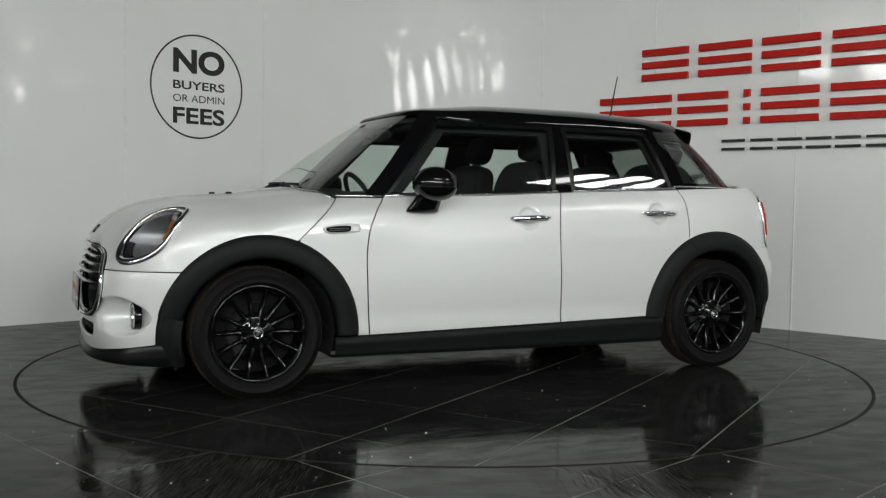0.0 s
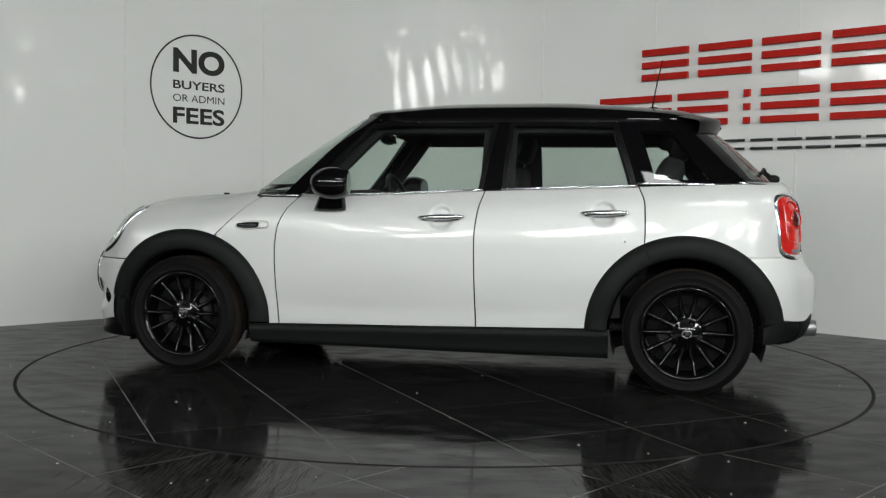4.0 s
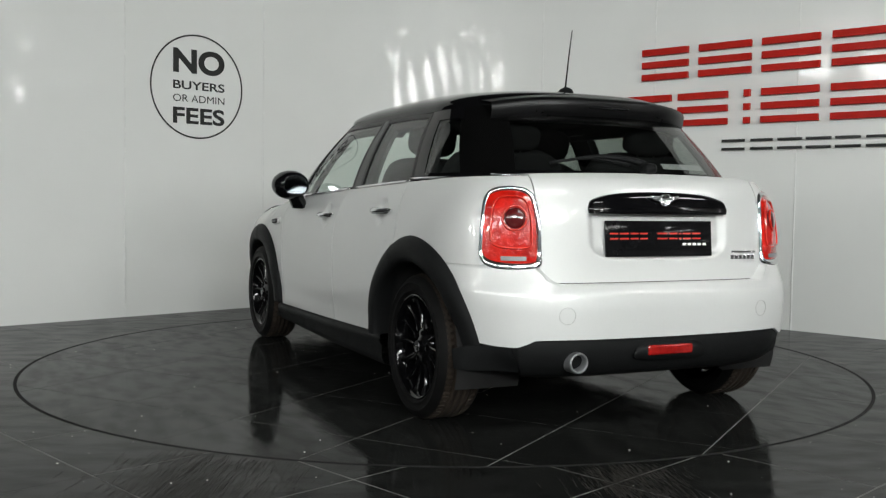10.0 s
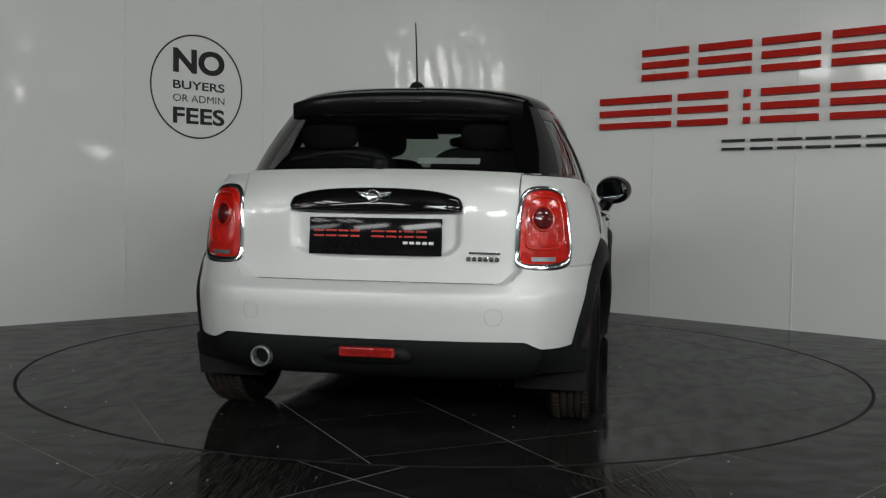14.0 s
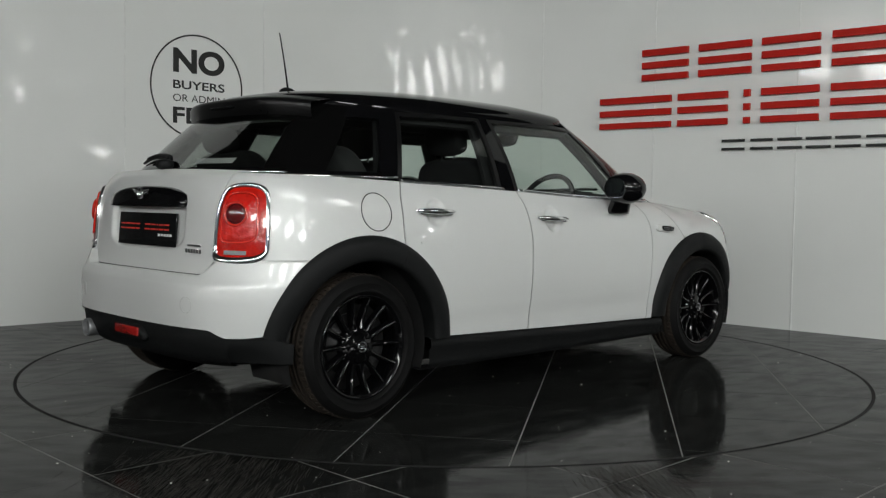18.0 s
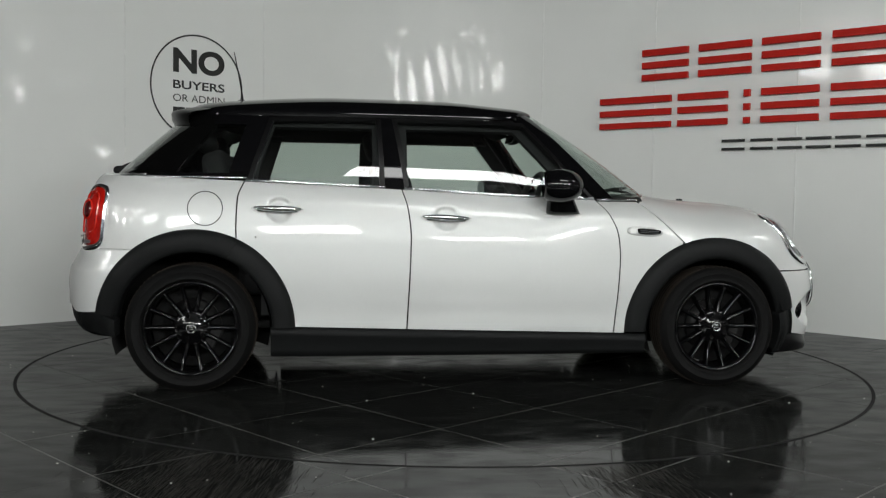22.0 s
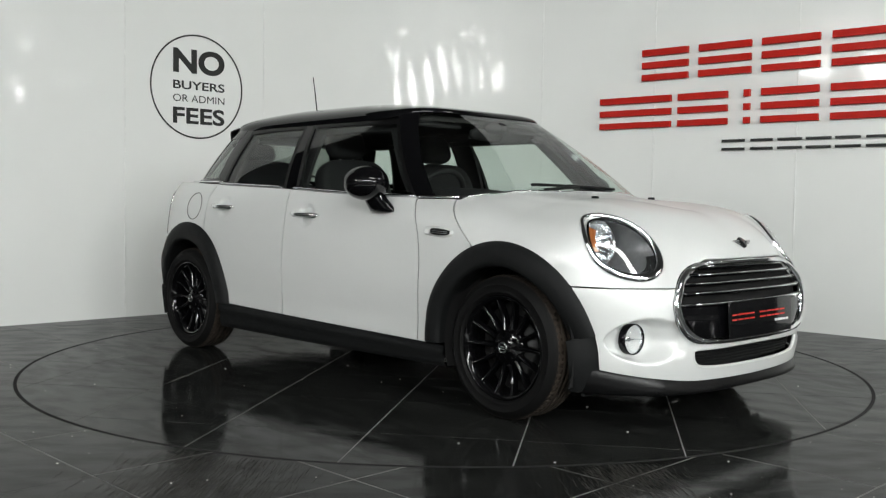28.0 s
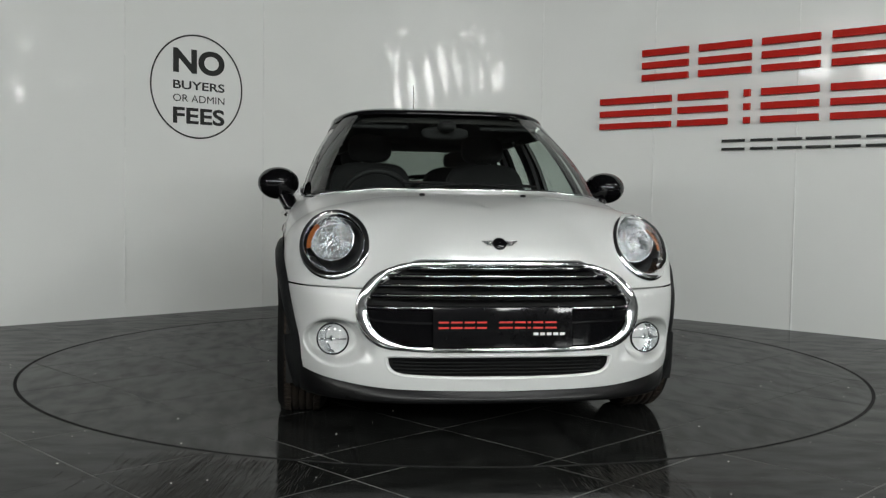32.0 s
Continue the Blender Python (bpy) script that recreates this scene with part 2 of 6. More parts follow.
def grid(bm, pts, close_u=False):
    """Quads over rows of points; returns the rows of vertices."""
    rows = [[bm.verts.new(p) for p in row] for row in pts]
    n = len(rows)
    for i in range(n if close_u else n - 1):
        a, b = rows[i], rows[(i + 1) % n]
        for j in range(len(a) - 1):
            try:
                bm.faces.new((a[j], b[j], b[j + 1], a[j + 1]))
            except ValueError:
                pass
    return rows


def outward(bm, centre):
    bm.normal_update()
    s = sum((f.normal.dot(f.calc_center_median() - centre)) * f.calc_area() for f in bm.faces)
    if s < 0:
        bmesh.ops.reverse_faces(bm, faces=bm.faces[:])
        bm.normal_update()


def panel(pts, depth=0.014, centre=(0, 0, 0.6), bm=None, weld=True):
    """A sheet over rows of points with its edges turned inwards, like pressed metal."""
    bm = bm or bmesh.new()
    grid(bm, pts)
    if weld:
        bmesh.ops.remove_doubles(bm, verts=bm.verts[:], dist=1e-5)
    outward(bm, Vector(centre))
    if depth:
        rim = [e for e in bm.edges if e.is_boundary]
        for e in rim:
            e.smooth = False
        twin = {}
        for e in rim:
            for v in e.verts:
                if v not in twin:
                    twin[v] = bm.verts.new(v.co - v.normal * depth)
        for e in rim:
            f = e.link_faces[0]
            vs = list(f.verts)
            a, b = e.verts
            if vs[(vs.index(a) + 1) % len(vs)] is not b:
                a, b = b, a
            try:
                bm.faces.new((b, a, twin[a], twin[b]))
            except ValueError:
                pass
    return bm


def tube(bm, path, r, seg=8, closed=False, squash=1.0, up=None):
    """A round or flattened rod along a path of points."""
    path = [Vector(p) for p in path]
    n = len(path)
    rows = []
    for i, p in enumerate(path):
        a = path[(i - 1) % n] if closed or i else path[0]
        b = path[(i + 1) % n] if closed or i < n - 1 else path[-1]
        t = (b - a).normalized()
        ref = Vector(up(i) if callable(up) else up) if up else (Vector((0, 0, 1)) if abs(t.z) < 0.9 else Vector((1, 0, 0)))
        s = t.cross(ref).normalized()
        u = s.cross(t)
        rr = r(i / max(1, n - 1)) if callable(r) else r
        rows.append([p + (s * math.cos(2 * math.pi * k / seg) + u * math.sin(2 * math.pi * k / seg) * squash) * rr for k in range(seg + 1)])
    g = grid(bm, rows, close_u=closed)
    if not closed:
        for row in (g[0], g[-1]):
            try:
                bm.faces.new(row[:-1])
            except ValueError:
                pass
    bmesh.ops.remove_doubles(bm, verts=bm.verts[:], dist=1e-6)
    bmesh.ops.recalc_face_normals(bm, faces=bm.faces[:])
    return bm


def lathe(bm, profile, seg=48, axis="Y"):
    """Turns a profile of (radius, along) round the axis."""
    rows = []
    for k in range(seg):
        a = 2 * math.pi * k / seg
        c, s = math.cos(a), math.sin(a)
        rows.append([Vector((r * c, d, r * s)) if axis == "Y" else Vector((r * c, r * s, d)) for r, d in profile])
    grid(bm, rows, close_u=True)
    bmesh.ops.remove_doubles(bm, verts=bm.verts[:], dist=1e-6)
    bmesh.ops.recalc_face_normals(bm, faces=bm.faces[:])
    return bm


def prism(bm, outline, depth, m=None):
    """A flat shape from a 2D outline (x, y), thick in z from 0 to depth."""
    m = m or Matrix()
    n = len(outline)
    lo = [bm.verts.new(m @ Vector((x, y, 0))) for x, y in outline]
    hi = [bm.verts.new(m @ Vector((x, y, depth))) for x, y in outline]
    bm.faces.new(hi)
    bm.faces.new(lo[::-1])
    for i in range(n):
        bm.faces.new((lo[i], lo[(i + 1) % n], hi[(i + 1) % n], hi[i]))
    return bm


# ---------------------------------------------------------------- the display corner: plan in metres, turntable axis at the origin
DISC_R = 2.258
L0, LDIR = Vector((-0.159, 3.931, 0)), Vector((-1, -0.959, 0)).normalized()
R0, RDIR = Vector((-0.159, 3.931, 0)), Vector((1, -0.886, 0)).normalized()
WALL_H, BEND = 4.2, 1.32
LN = Vector((LDIR.y, -LDIR.x, 0))
LN = LN if LN.y < 0 else -LN
RN = Vector((RDIR.y, -RDIR.x, 0))
RN = RN if RN.y < 0 else -RN


def wall_sheet(name, plan, label, n_z=2):
    """Cladding sheet along a plan line with thickness behind its face."""
    bm = bmesh.new()
    pts = [[Vector((p.x, p.y, WALL_H * k / n_z)) for k in range(n_z + 1)] for p in plan]
    grid(bm, pts)
    outward(bm, Vector((0, 8, 1)))
    bmesh.ops.solidify(bm, geom=bm.faces[:], thickness=0.02)
    bmesh.ops.recalc_face_normals(bm, faces=bm.faces[:])
    for e in bm.edges:
        e.smooth = len(e.link_faces) == 2 and e.calc_face_angle(0) < .5
    ob = link(name, bm, WALL, smooth=len(plan) > 2)
    return tagged(ob, label, kind="structure")


def straight(origin, direc, a, b):
    return [origin + direc * a, origin + direc * b]


LEFT_J = [BEND, (Vector((-1.54, 2.606, 0)) - L0).length, (Vector((-2.42, 1.762, 0)) - L0).length]
LEFT_J += [LEFT_J[-1] + 1.30]
RIGHT_J = [BEND, (Vector((1.66, 2.318, 0)) - R0).length, (Vector((2.535, 1.543, 0)) - R0).length]
RIGHT_J += [RIGHT_J[-1] + 1.18 * k for k in range(1, 3)]
SHEET = "white gloss wall cladding sheet behind the turntable"
for side, o, d, js in (("left", L0, LDIR, LEFT_J), ("right", R0, RDIR, RIGHT_J)):
    for k in range(len(js) - 1):
        wall_sheet("wall_panel_%s_%d" % (side, k + 1), straight(o, d, js[k] + (0.002 if k else 0), js[k + 1] - 0.002), SHEET)
# the rounded corner between both walls
p0, p1 = L0 + LDIR * BEND, R0 + RDIR * BEND
# the turn eases in and out, so that no edge shows where the sheets meet
h0, h1, at, steps = math.atan2(-LDIR.y, -LDIR.x), math.atan2(RDIR.y, RDIR.x), Vector((0, 0, 0)), [Vector((0, 0, 0))]
for k in range(48):
    f = (k + .5) / 48
    h = lerp(h0, h1, .4 * f + .6 * sstep(0, 1, f))
    at = at + Vector((math.cos(h), math.sin(h), 0))
    steps.append(at.copy())
fit = (p1 - p0).length / at.length
arc = [p0 + v * fit for v in steps]
wall_sheet("wall_corner", arc, "white gloss cladding curved round the corner")

# joint strips between the sheets
for o, d, nrm, js in ((L0, LDIR, LN, LEFT_J[1:4]), (R0, RDIR, RN, RIGHT_J[0:4])):
    for j in js:
        p = o + d * j + nrm * 0.001
        bm = bmesh.new()
        box(bm, Matrix.Translation((p.x, p.y, WALL_H / 2)) @ Matrix.Rotation(math.atan2(d.y, d.x), 4, "Z"), 0.012, 0.005, WALL_H, 0.0015)
        tagged(link("trim", bm, JOINT), "thin pale joint strip between two wall sheets", kind="structure")


def clip_circle(poly, r, n=120):
    """The part of a convex polygon inside a circle round the origin."""
    for k in range(n):
        a = 2 * math.pi * (k + 0.5) / n
        nx, ny, lim = math.cos(a), math.sin(a), r * math.cos(math.pi / n)
        out = []
        for i, p in enumerate(poly):
            q = poly[(i + 1) % len(poly)]
            dp, dq = p[0] * nx + p[1] * ny - lim, q[0] * nx + q[1] * ny - lim
            if dp <= 0:
                out.append(p)
            if dp * dq < 0:
                t = dp / (dp - dq)
                out.append((lerp(p[0], q[0], t), lerp(p[1], q[1], t)))
        poly = out
        if len(poly) < 3:
            return []
    return poly


def square(i, j, ang, oa, ob, step=0.6, gap=0.0024):
    """Corners of tile (i, j) on a grid whose lines run at ang and ang+90 degrees."""
    a = radians(ang)
    d, n = Vector((math.cos(a), math.sin(a))), Vector((-math.sin(a), math.cos(a)))
    x0, x1, y0, y1 = oa + i * step + gap, oa + (i + 1) * step - gap, ob + j * step + gap, ob + (j + 1) * step - gap
    return [tuple(d * x + n * y) for x, y in ((x0, y0), (x1, y0), (x1, y1), (x0, y1))]


# turntable: a rotating disc with its own tiles
turntable = new("turntable")
tagged(turntable, "round tiled turntable set flush into the floor", "turntable")
bm = bmesh.new()
cyl(bm, pose(0, 0, -0.031), DISC_R - 0.004, DISC_R - 0.004, 0.06, 128)
part("base_plate", bm, GROUT, turntable, smooth=False)
bm = bmesh.new()
lathe(bm, [(DISC_R - 0.008, -0.02), (DISC_R - 0.008, 0.0005), (DISC_R - 0.001, 0.0005), (DISC_R - 0.001, -0.02)], 160, "Z")
part("edge_rim", bm, GAP, turntable, "thin black edge of the turntable")



def place_disc_tiles():
    for i in range(-5, 5):
        for j in range(-5, 5):
            poly = clip_circle(square(i, j, 36.4, 0.0, -0.003, 0.601), DISC_R - 0.007)
            if len(poly) < 3:
                continue
            bm = bmesh.new()
            prism(bm, poly, 0.006, pose(0, 0, -0.006))
            part("tile", bm, TILE, turntable, smooth=False)


# the floor round it
floor = new("floor")
tagged(floor, "polished dark grey floor tiles laid diagonally", kind="structure")
bm = bmesh.new()
rows = []
for k in range(129):
    a = 2 * math.pi * k / 128
    c, s = math.cos(a), math.sin(a)
    far = 4.6
    rows.append([Vector((c * (DISC_R + .0075), s * (DISC_R + .0075), -0.12)), Vector((c * (DISC_R + .0075), s * (DISC_R + .0075), -0.001)), Vector((c * far, s * far, -0.001))])
grid(bm, rows)
bmesh.ops.remove_doubles(bm, verts=bm.verts[:], dist=1e-5)
bmesh.ops.recalc_face_normals(bm, faces=bm.faces[:])
part("floor_bed", bm, GROUT, floor, smooth=False)
bm = bmesh.new()
grid(bm, [[Vector((r * math.cos(2 * math.pi * k / 96), r * math.sin(2 * math.pi * k / 96), -.001)) for r in (4.6, 12.0, 40.0)] for k in range(97)])
bmesh.ops.remove_doubles(bm, verts=bm.verts[:], dist=1e-5)
bmesh.ops.recalc_face_normals(bm, faces=bm.faces[:])
part("hall_floor", bm, CONCRETE, floor, "plain dark concrete hall floor", False)
bm = bmesh.new()
cyl(bm, pose(0, 0, -0.12), DISC_R + 0.02, DISC_R + 0.02, 0.02, 96)
part("pit_floor", bm, GAP, floor, smooth=False)
bm = bmesh.new()
lathe(bm, [(DISC_R + .001, -.03), (DISC_R + .001, .0006), (DISC_R + .009, .0006), (DISC_R + .009, -.03)], 160, "Z")
part("edge_trim", bm, GAP, floor, "thin black trim round the turntable")


def place_floor_tiles():
    for i in range(-17, 17):
        for j in range(-17, 17):
            sq = square(i, j, 45.0, 0.49, 0.297, 0.602)
            cx, cy = sum(p[0] for p in sq) / 4, sum(p[1] for p in sq) / 4
            if cy > 4.3 or cy < -7.5 or abs(cx) > 5.6 or cy > 3.93 - 0.9 * abs(cx) + 0.75:
                continue
            rs = [math.hypot(*p) for p in sq]
            if max(rs) < DISC_R + 0.01:
                continue
            bm = bmesh.new()
            if min(rs) > DISC_R + 0.45 or (min(rs) > DISC_R + 0.02 and all(math.hypot(lerp(sq[a][0], sq[(a + 1) % 4][0], t), lerp(sq[a][1], sq[(a + 1) % 4][1], t)) > DISC_R + 0.012 for a in range(4) for t in (0.2, 0.35, 0.5, 0.65, 0.8))):
                prism(bm, sq, 0.006, pose(0, 0, -0.006))
            else:
                n, lim = 14, DISC_R + 0.008
                pts = [[Vector((lerp(lerp(sq[0][0], sq[1][0], u / n), lerp(sq[3][0], sq[2][0], u / n), v / n),
                                lerp(lerp(sq[0][1], sq[1][1], u / n), lerp(sq[3][1], sq[2][1], u / n), v / n), 0)) for v in range(n + 1)] for u in range(n + 1)]
                vs = [[None] * (n + 1) for _ in range(n + 1)]
                for u in range(n):
                    for v in range(n):
                        q = [(u, v), (u + 1, v), (u + 1, v + 1), (u, v + 1)]
                        if all(pts[a][b].length < lim for a, b in q):
                            continue
                        loop = []
                        for a, b in q:
                            if vs[a][b] is None:
                                p = pts[a][b]
                                vs[a][b] = bm.verts.new(p if p.length >= lim else p * (lim / p.length))
                            loop.append(vs[a][b])
                        bm.faces.new(loop)
                if not bm.faces:
                    bm.free()
                    continue
                bmesh.ops.dissolve_degenerate(bm, dist=1e-5, edges=bm.edges[:])
            part("tile", bm, TILE_OUT, floor, smooth=False)


# crumbs of dirt lying on the tiles
def crumbs(name, n, spots, material, parent=None, label=""):
    bm = bmesh.new()
    for _ in range(n):
        x, y = spots()
        r = random.choice((.0009, .0012, .0012, .0016, .0022, .0034))
        bmesh.ops.create_icosphere(bm, subdivisions=1, radius=r, matrix=pose(x, y, r * .5, 0, 0, random.uniform(0, 180)) @ Matrix.Diagonal((1.4, 1, .7, 1)))
    return link(name, bm, material, parent, label)


def around():
    while True:
        x, y = random.uniform(-2.6, 2.6), random.uniform(-3.6, 1.0)
        if math.hypot(x, y) > DISC_R + .03:
            return x, y


def on_disc():
    a, r = random.uniform(0, 2 * math.pi), DISC_R * math.sqrt(random.uniform(.05, .98))
    return r * math.cos(a), r * math.sin(a)


CRUMB = mat("pale_grit", (0.60, 0.59, 0.55), rough=0.8, var=0.3, scale=200)
tagged(crumbs("floor_grit", 170, around, CRUMB), "pale crumbs of grit scattered on the floor tiles", "grit", kind="stuff")
tagged(crumbs("turntable_grit", 110, on_disc, CRUMB, turntable), kind="stuff")

# brushed patches on the tiles in front of the turntable, their glints painted as pale strokes
SCUFF_GLINT = mat("scuff_glint", (0.034, 0.031, 0.026), rough=0.6, var=0.5, scale=30)


def scuffs(x0, x1, y0, y1, n):
    bm = bmesh.new()
    for _ in range(n):
        x, y = random.gauss((x0 + x1) / 2, (x1 - x0) / 4), random.uniform(y0, y1)
        if math.hypot(x, y) < DISC_R + .03:
            continue
        a, ln, wd = radians(random.gauss(87 if x < 0 else 98, 4)), random.uniform(.01, .07), random.uniform(.0004, .0010)
        d, q = Vector((math.cos(a), math.sin(a), 0)) * ln, Vector((-math.sin(a), math.cos(a), 0)) * wd
        c = Vector((x, y, .0005))
        bm.faces.new([bm.verts.new(c + v) for v in (-d - q, -d + q, d + q * .3, d - q * .3)])
    return tagged(link("scuff_glint_marks", bm, SCUFF_GLINT, smooth=False), "brushed scuffs with pale painted glints on the dark floor tiles", "scuff marks", kind="stuff")


scuffs(-1.10, -.45, -2.95, -2.1, 1900)
scuffs(.45, .80, -2.55, -2.2, 700)

# the unseen hall behind the camera, assumed: plain walls, roof with rooflights
def slab(name, m, sx, sy, sz, material, label):
    bm = bmesh.new()
    box(bm, m, sx, sy, sz)
    return tagged(link(name, bm, material, smooth=False), label, kind="structure")


HX, HY0, HY1, HZ = 18.0, -14.0, 6.0, 5.6
MIDY = (HY0 + HY1) / 2
slab("wall_west", pose(-HX - 0.1, MIDY, HZ / 2), 0.2, HY1 - HY0, HZ, HALL, "plain grey hall wall")
slab("wall_east", pose(HX + 0.1, MIDY, HZ / 2), 0.2, HY1 - HY0, HZ, HALL, "plain grey hall wall")
slab("wall_north", pose(0, HY1 + 0.1, HZ / 2), 2 * HX + 0.4, 0.2, HZ, HALL, "plain grey hall wall behind the cladding")
slab("wall_south", pose(0, HY0 - 0.1, HZ / 2), 2 * HX + 0.4, 0.2, HZ, HALL, "plain grey hall wall that carries the added window lamps")
slab("ceiling", pose(0, MIDY, HZ + 0.1), 2 * HX + 0.4, HY1 - HY0 + 0.4, 0.2, ROOF_STEEL, "grey sheet roof of the hall")
# area lamps for the assumed windows, tilted so that their mirrored patches slant
for x, z, sx, sz, watts in WINDOW_LAMPS:
    area_lamp("window_daylight", look((x, HY0 + 0.3, z), (x * 0.4, 0, 0.9), 17), sx, sz, watts, (0.97, 1.0, 0.98))

# rooflights: white translucent panes in steel frames under the roof
PANE = mat("lit_rooflight_pane", (1.0, 1.0, 0.98), rough=0.6, emit=ROOF_EMIT)
# glow of the added wall panels that the cladding mirrors
GLINT_GLOW = mat("glint_panel_glow", (1.0, 1.0, 0.98), rough=0.6, emit=40.0)
CLEAR_PANE = mat("clear_rooflight_pane", (0.98, 1.0, 0.98), rough=0.6, emit=ROOF_NEAR)


def rooflight(x, y, sx, sy, pane=PANE, z=HZ - 0.06):
    ob = new("rooflight")
    ob.matrix_world = pose(x, y, z)
    tagged(ob, "white translucent rooflight pane in a steel frame", "rooflight", group="rooflights in the hall roof")
    bm = bmesh.new()
    box(bm, Matrix(), sx, sy, 0.02)
    part("pane", bm, pane, ob, smooth=False)
    for dx, dy, bx, by in ((-sx / 2 - 0.03, 0, 0.06, sy + 0.12), (sx / 2 + 0.03, 0, 0.06, sy + 0.12), (0, -sy / 2 - 0.03, sx, 0.06), (0, sy / 2 + 0.03, sx, 0.06)):
        bm = bmesh.new()
        box(bm, pose(dx, dy, 0), bx, by, 0.06, 0.004)
        part("frame", bm, STEEL, ob, smooth=False)


for x, y, sx, sy in ROOFLIGHTS:
    rooflight(x, y, sx, sy, CLEAR_PANE if sx > 3 else PANE)

# glowing panels added high in the unseen south and west walls, mirrored as bright patches: (wall, place along it,
# height, width, tall)
for k, (w, a, z, sx, sz) in enumerate((("S", -14.9, 5.0, 1.7, .6), ("S", 12.8, 5.4, .8, .22), ("S", 10.4, 5.1, 1.2, .4),
                                       ("W", -11.6, 5.0, 1.6, .7), ("W", -9.3, 5.0, 1.2, .6))):
    bm = bmesh.new()
    if w == "S":
        box(bm, pose(a, HY0 + .01, z), sx, .02, sz)
    else:
        box(bm, pose(-HX + .01, a, z), .02, sx, sz)
    tagged(link("window_high_%d" % (k + 1), bm, GLINT_GLOW, smooth=False), "glowing panel added high in the unseen hall wall", kind="structure")
# small glowing panels added in the unseen east wall, mirrored as glints: (along, height, width, tall)
for k, (y, z, sy, sz) in enumerate(((-9.08, 3.92, .14, .56), (-9.0, 2.62, .10, .12), (-8.0, 2.26, .22, .07), (-7.4, 2.27, .22, .06), (-6.85, 2.25, .40, .10), (-6.65, 2.16, .10, .2),
                                     (-5.1, 1.84, .16, .07), (-4.8, 1.68, .10, .10), (-1.49, 3.36, .08, .16), (-1.28, 3.38, .06, .14), (-1.47, 3.16, .08, .10), (-2.54, 2.53, .08, .14), (-2.1, 2.56, .08, .10), (-1.86, 2.46, .10, .18),
                                     (-2.31, 5.2, .13, .36), (-2.62, 4.50, .09, .40), (-2.50, 4.45, .06, .30), (-2.70, 3.75, .10, .30), (-3.05, 3.55, .14, .12),
                                     (-8.7, 5.35, .12, .30), (-7.2, 4.24, 1.6, .05), (-9.3, 4.36, .30, .10), (-8.98, 5.3, .10, .3))):
    bm = bmesh.new()
    box(bm, pose(HX - .01, y, z), .02, sy, sz)
    tagged(link("window_%d" % (k + 1), bm, GLINT_GLOW, smooth=False), "small glowing panel added in the unseen hall wall", kind="structure")
# ---------------------------------------------------------------- the car: x forward, y to its left, z up, in metres
car = new("car")
tagged(car, "white-silver five-door hatchback with black roof on the turntable", "car")
CARC = Vector((0, 0, 0.6))
FH, RH, HUB_Z = 1.252, -1.316, 0.301
GAP2 = 0.0034

W_Z = curve([.10, .16, .22, .30, .36, .44, .55, .70, .80, .88, .94, .985, 1.03], [.76, .79, .818, .836, .838, .847, .853, .848, .834, .812, .783, .752, .72])
BELT = curve([-1.9, -1.6, -1.09, -.37, .18, .62, .9], [1.017, 1.011, .994, .968, .942, .931, .93])
SILL = curve([-.9, -.3, .8], [.312, .298, .270])
ZC = curve([.55, .8, .95, 1.1, 1.3, 1.5, 1.62, 1.73], [1.005, .985, .962, .942, .922, .893, .872, .842])
XF = curve([.10, .2, .3, .45, .55, .58, .62], [1.925, 1.945, 1.958, 1.965, 1.952, 1.94, 1.925])
XRB = curve([.12, .2, .3, .4, .5, .56, .60, .67], [-1.90, -1.925, -1.948, -1.958, -1.958, -1.952, -1.93, -1.90])
XRT = curve([.58, .62, .7, .85, .94, 1.0, 1.03], [-1.888, -1.885, -1.878, -1.868, -1.852, -1.825, -1.79])
DOOR_F = curve([.27, .504, .640, .748, .855, .93], [.719, .736, .741, .731, .688, .628])
DOOR_B = curve([.29, .57, .733, .868, .967], [-.310, -.299, -.295, -.308, -.337])
DOOR_R = curve([.70, .775, .911, .995], [-1.108, -1.112, -1.107, -1.076])
FA, RA = (1.235, 0.285, 0.458), (-1.300, 0.300, 0.460)


def upper_y(x, z):
    """Half-width of the nose section above z = 0.58."""
    w0, zc = side_w0(x, .58), ZC(x)
    zz = min(0.999, max(0.0, (z - .58) / (zc - .58)))
    return w0 * (1 - zz ** 6) ** (1 / 3)


def side_w0(x, z):
    zz = z - (BELT(x) - .968) * sstep(.6, .95, z)
    return W_Z(zz) - .030 * sstep(-.3, .95, x) - .010 * sstep(-.8, -1.4, x)


def side_w(x, z):
    w = side_w0(x, z)
    if z > .58 and x > .3:
        w = lerp(w, upper_y(x, z), sstep(.3, .74, x))
    return w


def side_patch(xl, xr, zb, zt, nu, nv, sgn, off=0.0, surf=None):
    """Rows of points on the body side between a rear and a front line x(z) and a lower and an upper line z(x)."""
    surf = surf or side_w
    rows = []
    for i in range(nu + 1):
        row = []
        for j in range(nv + 1):
            s, t = i / nu, j / nv
            z = lerp(zb(lerp(xl(.6), xr(.6), s)), zt(lerp(xl(.9), xr(.9), s)), t)
            for _ in range(4):
                x = lerp(xl(z), xr(z), s)
                z = lerp(zb(x), zt(x), t)
            row.append(Vector((x, sgn * (surf(x, z) + off), z)))
        rows.append(row)
    return rows


def arch_z(a, x):
    d = a[2] ** 2 - (x - a[0]) ** 2
    return a[1] + math.sqrt(d) if d > 0 else a[1]


def arch_x(a, z, side):
    d = a[2] ** 2 - (z - a[1]) ** 2
    return a[0] + side * (math.sqrt(d) if d > 0 else 0)


shell = bmesh.new()      # black backing behind all panels


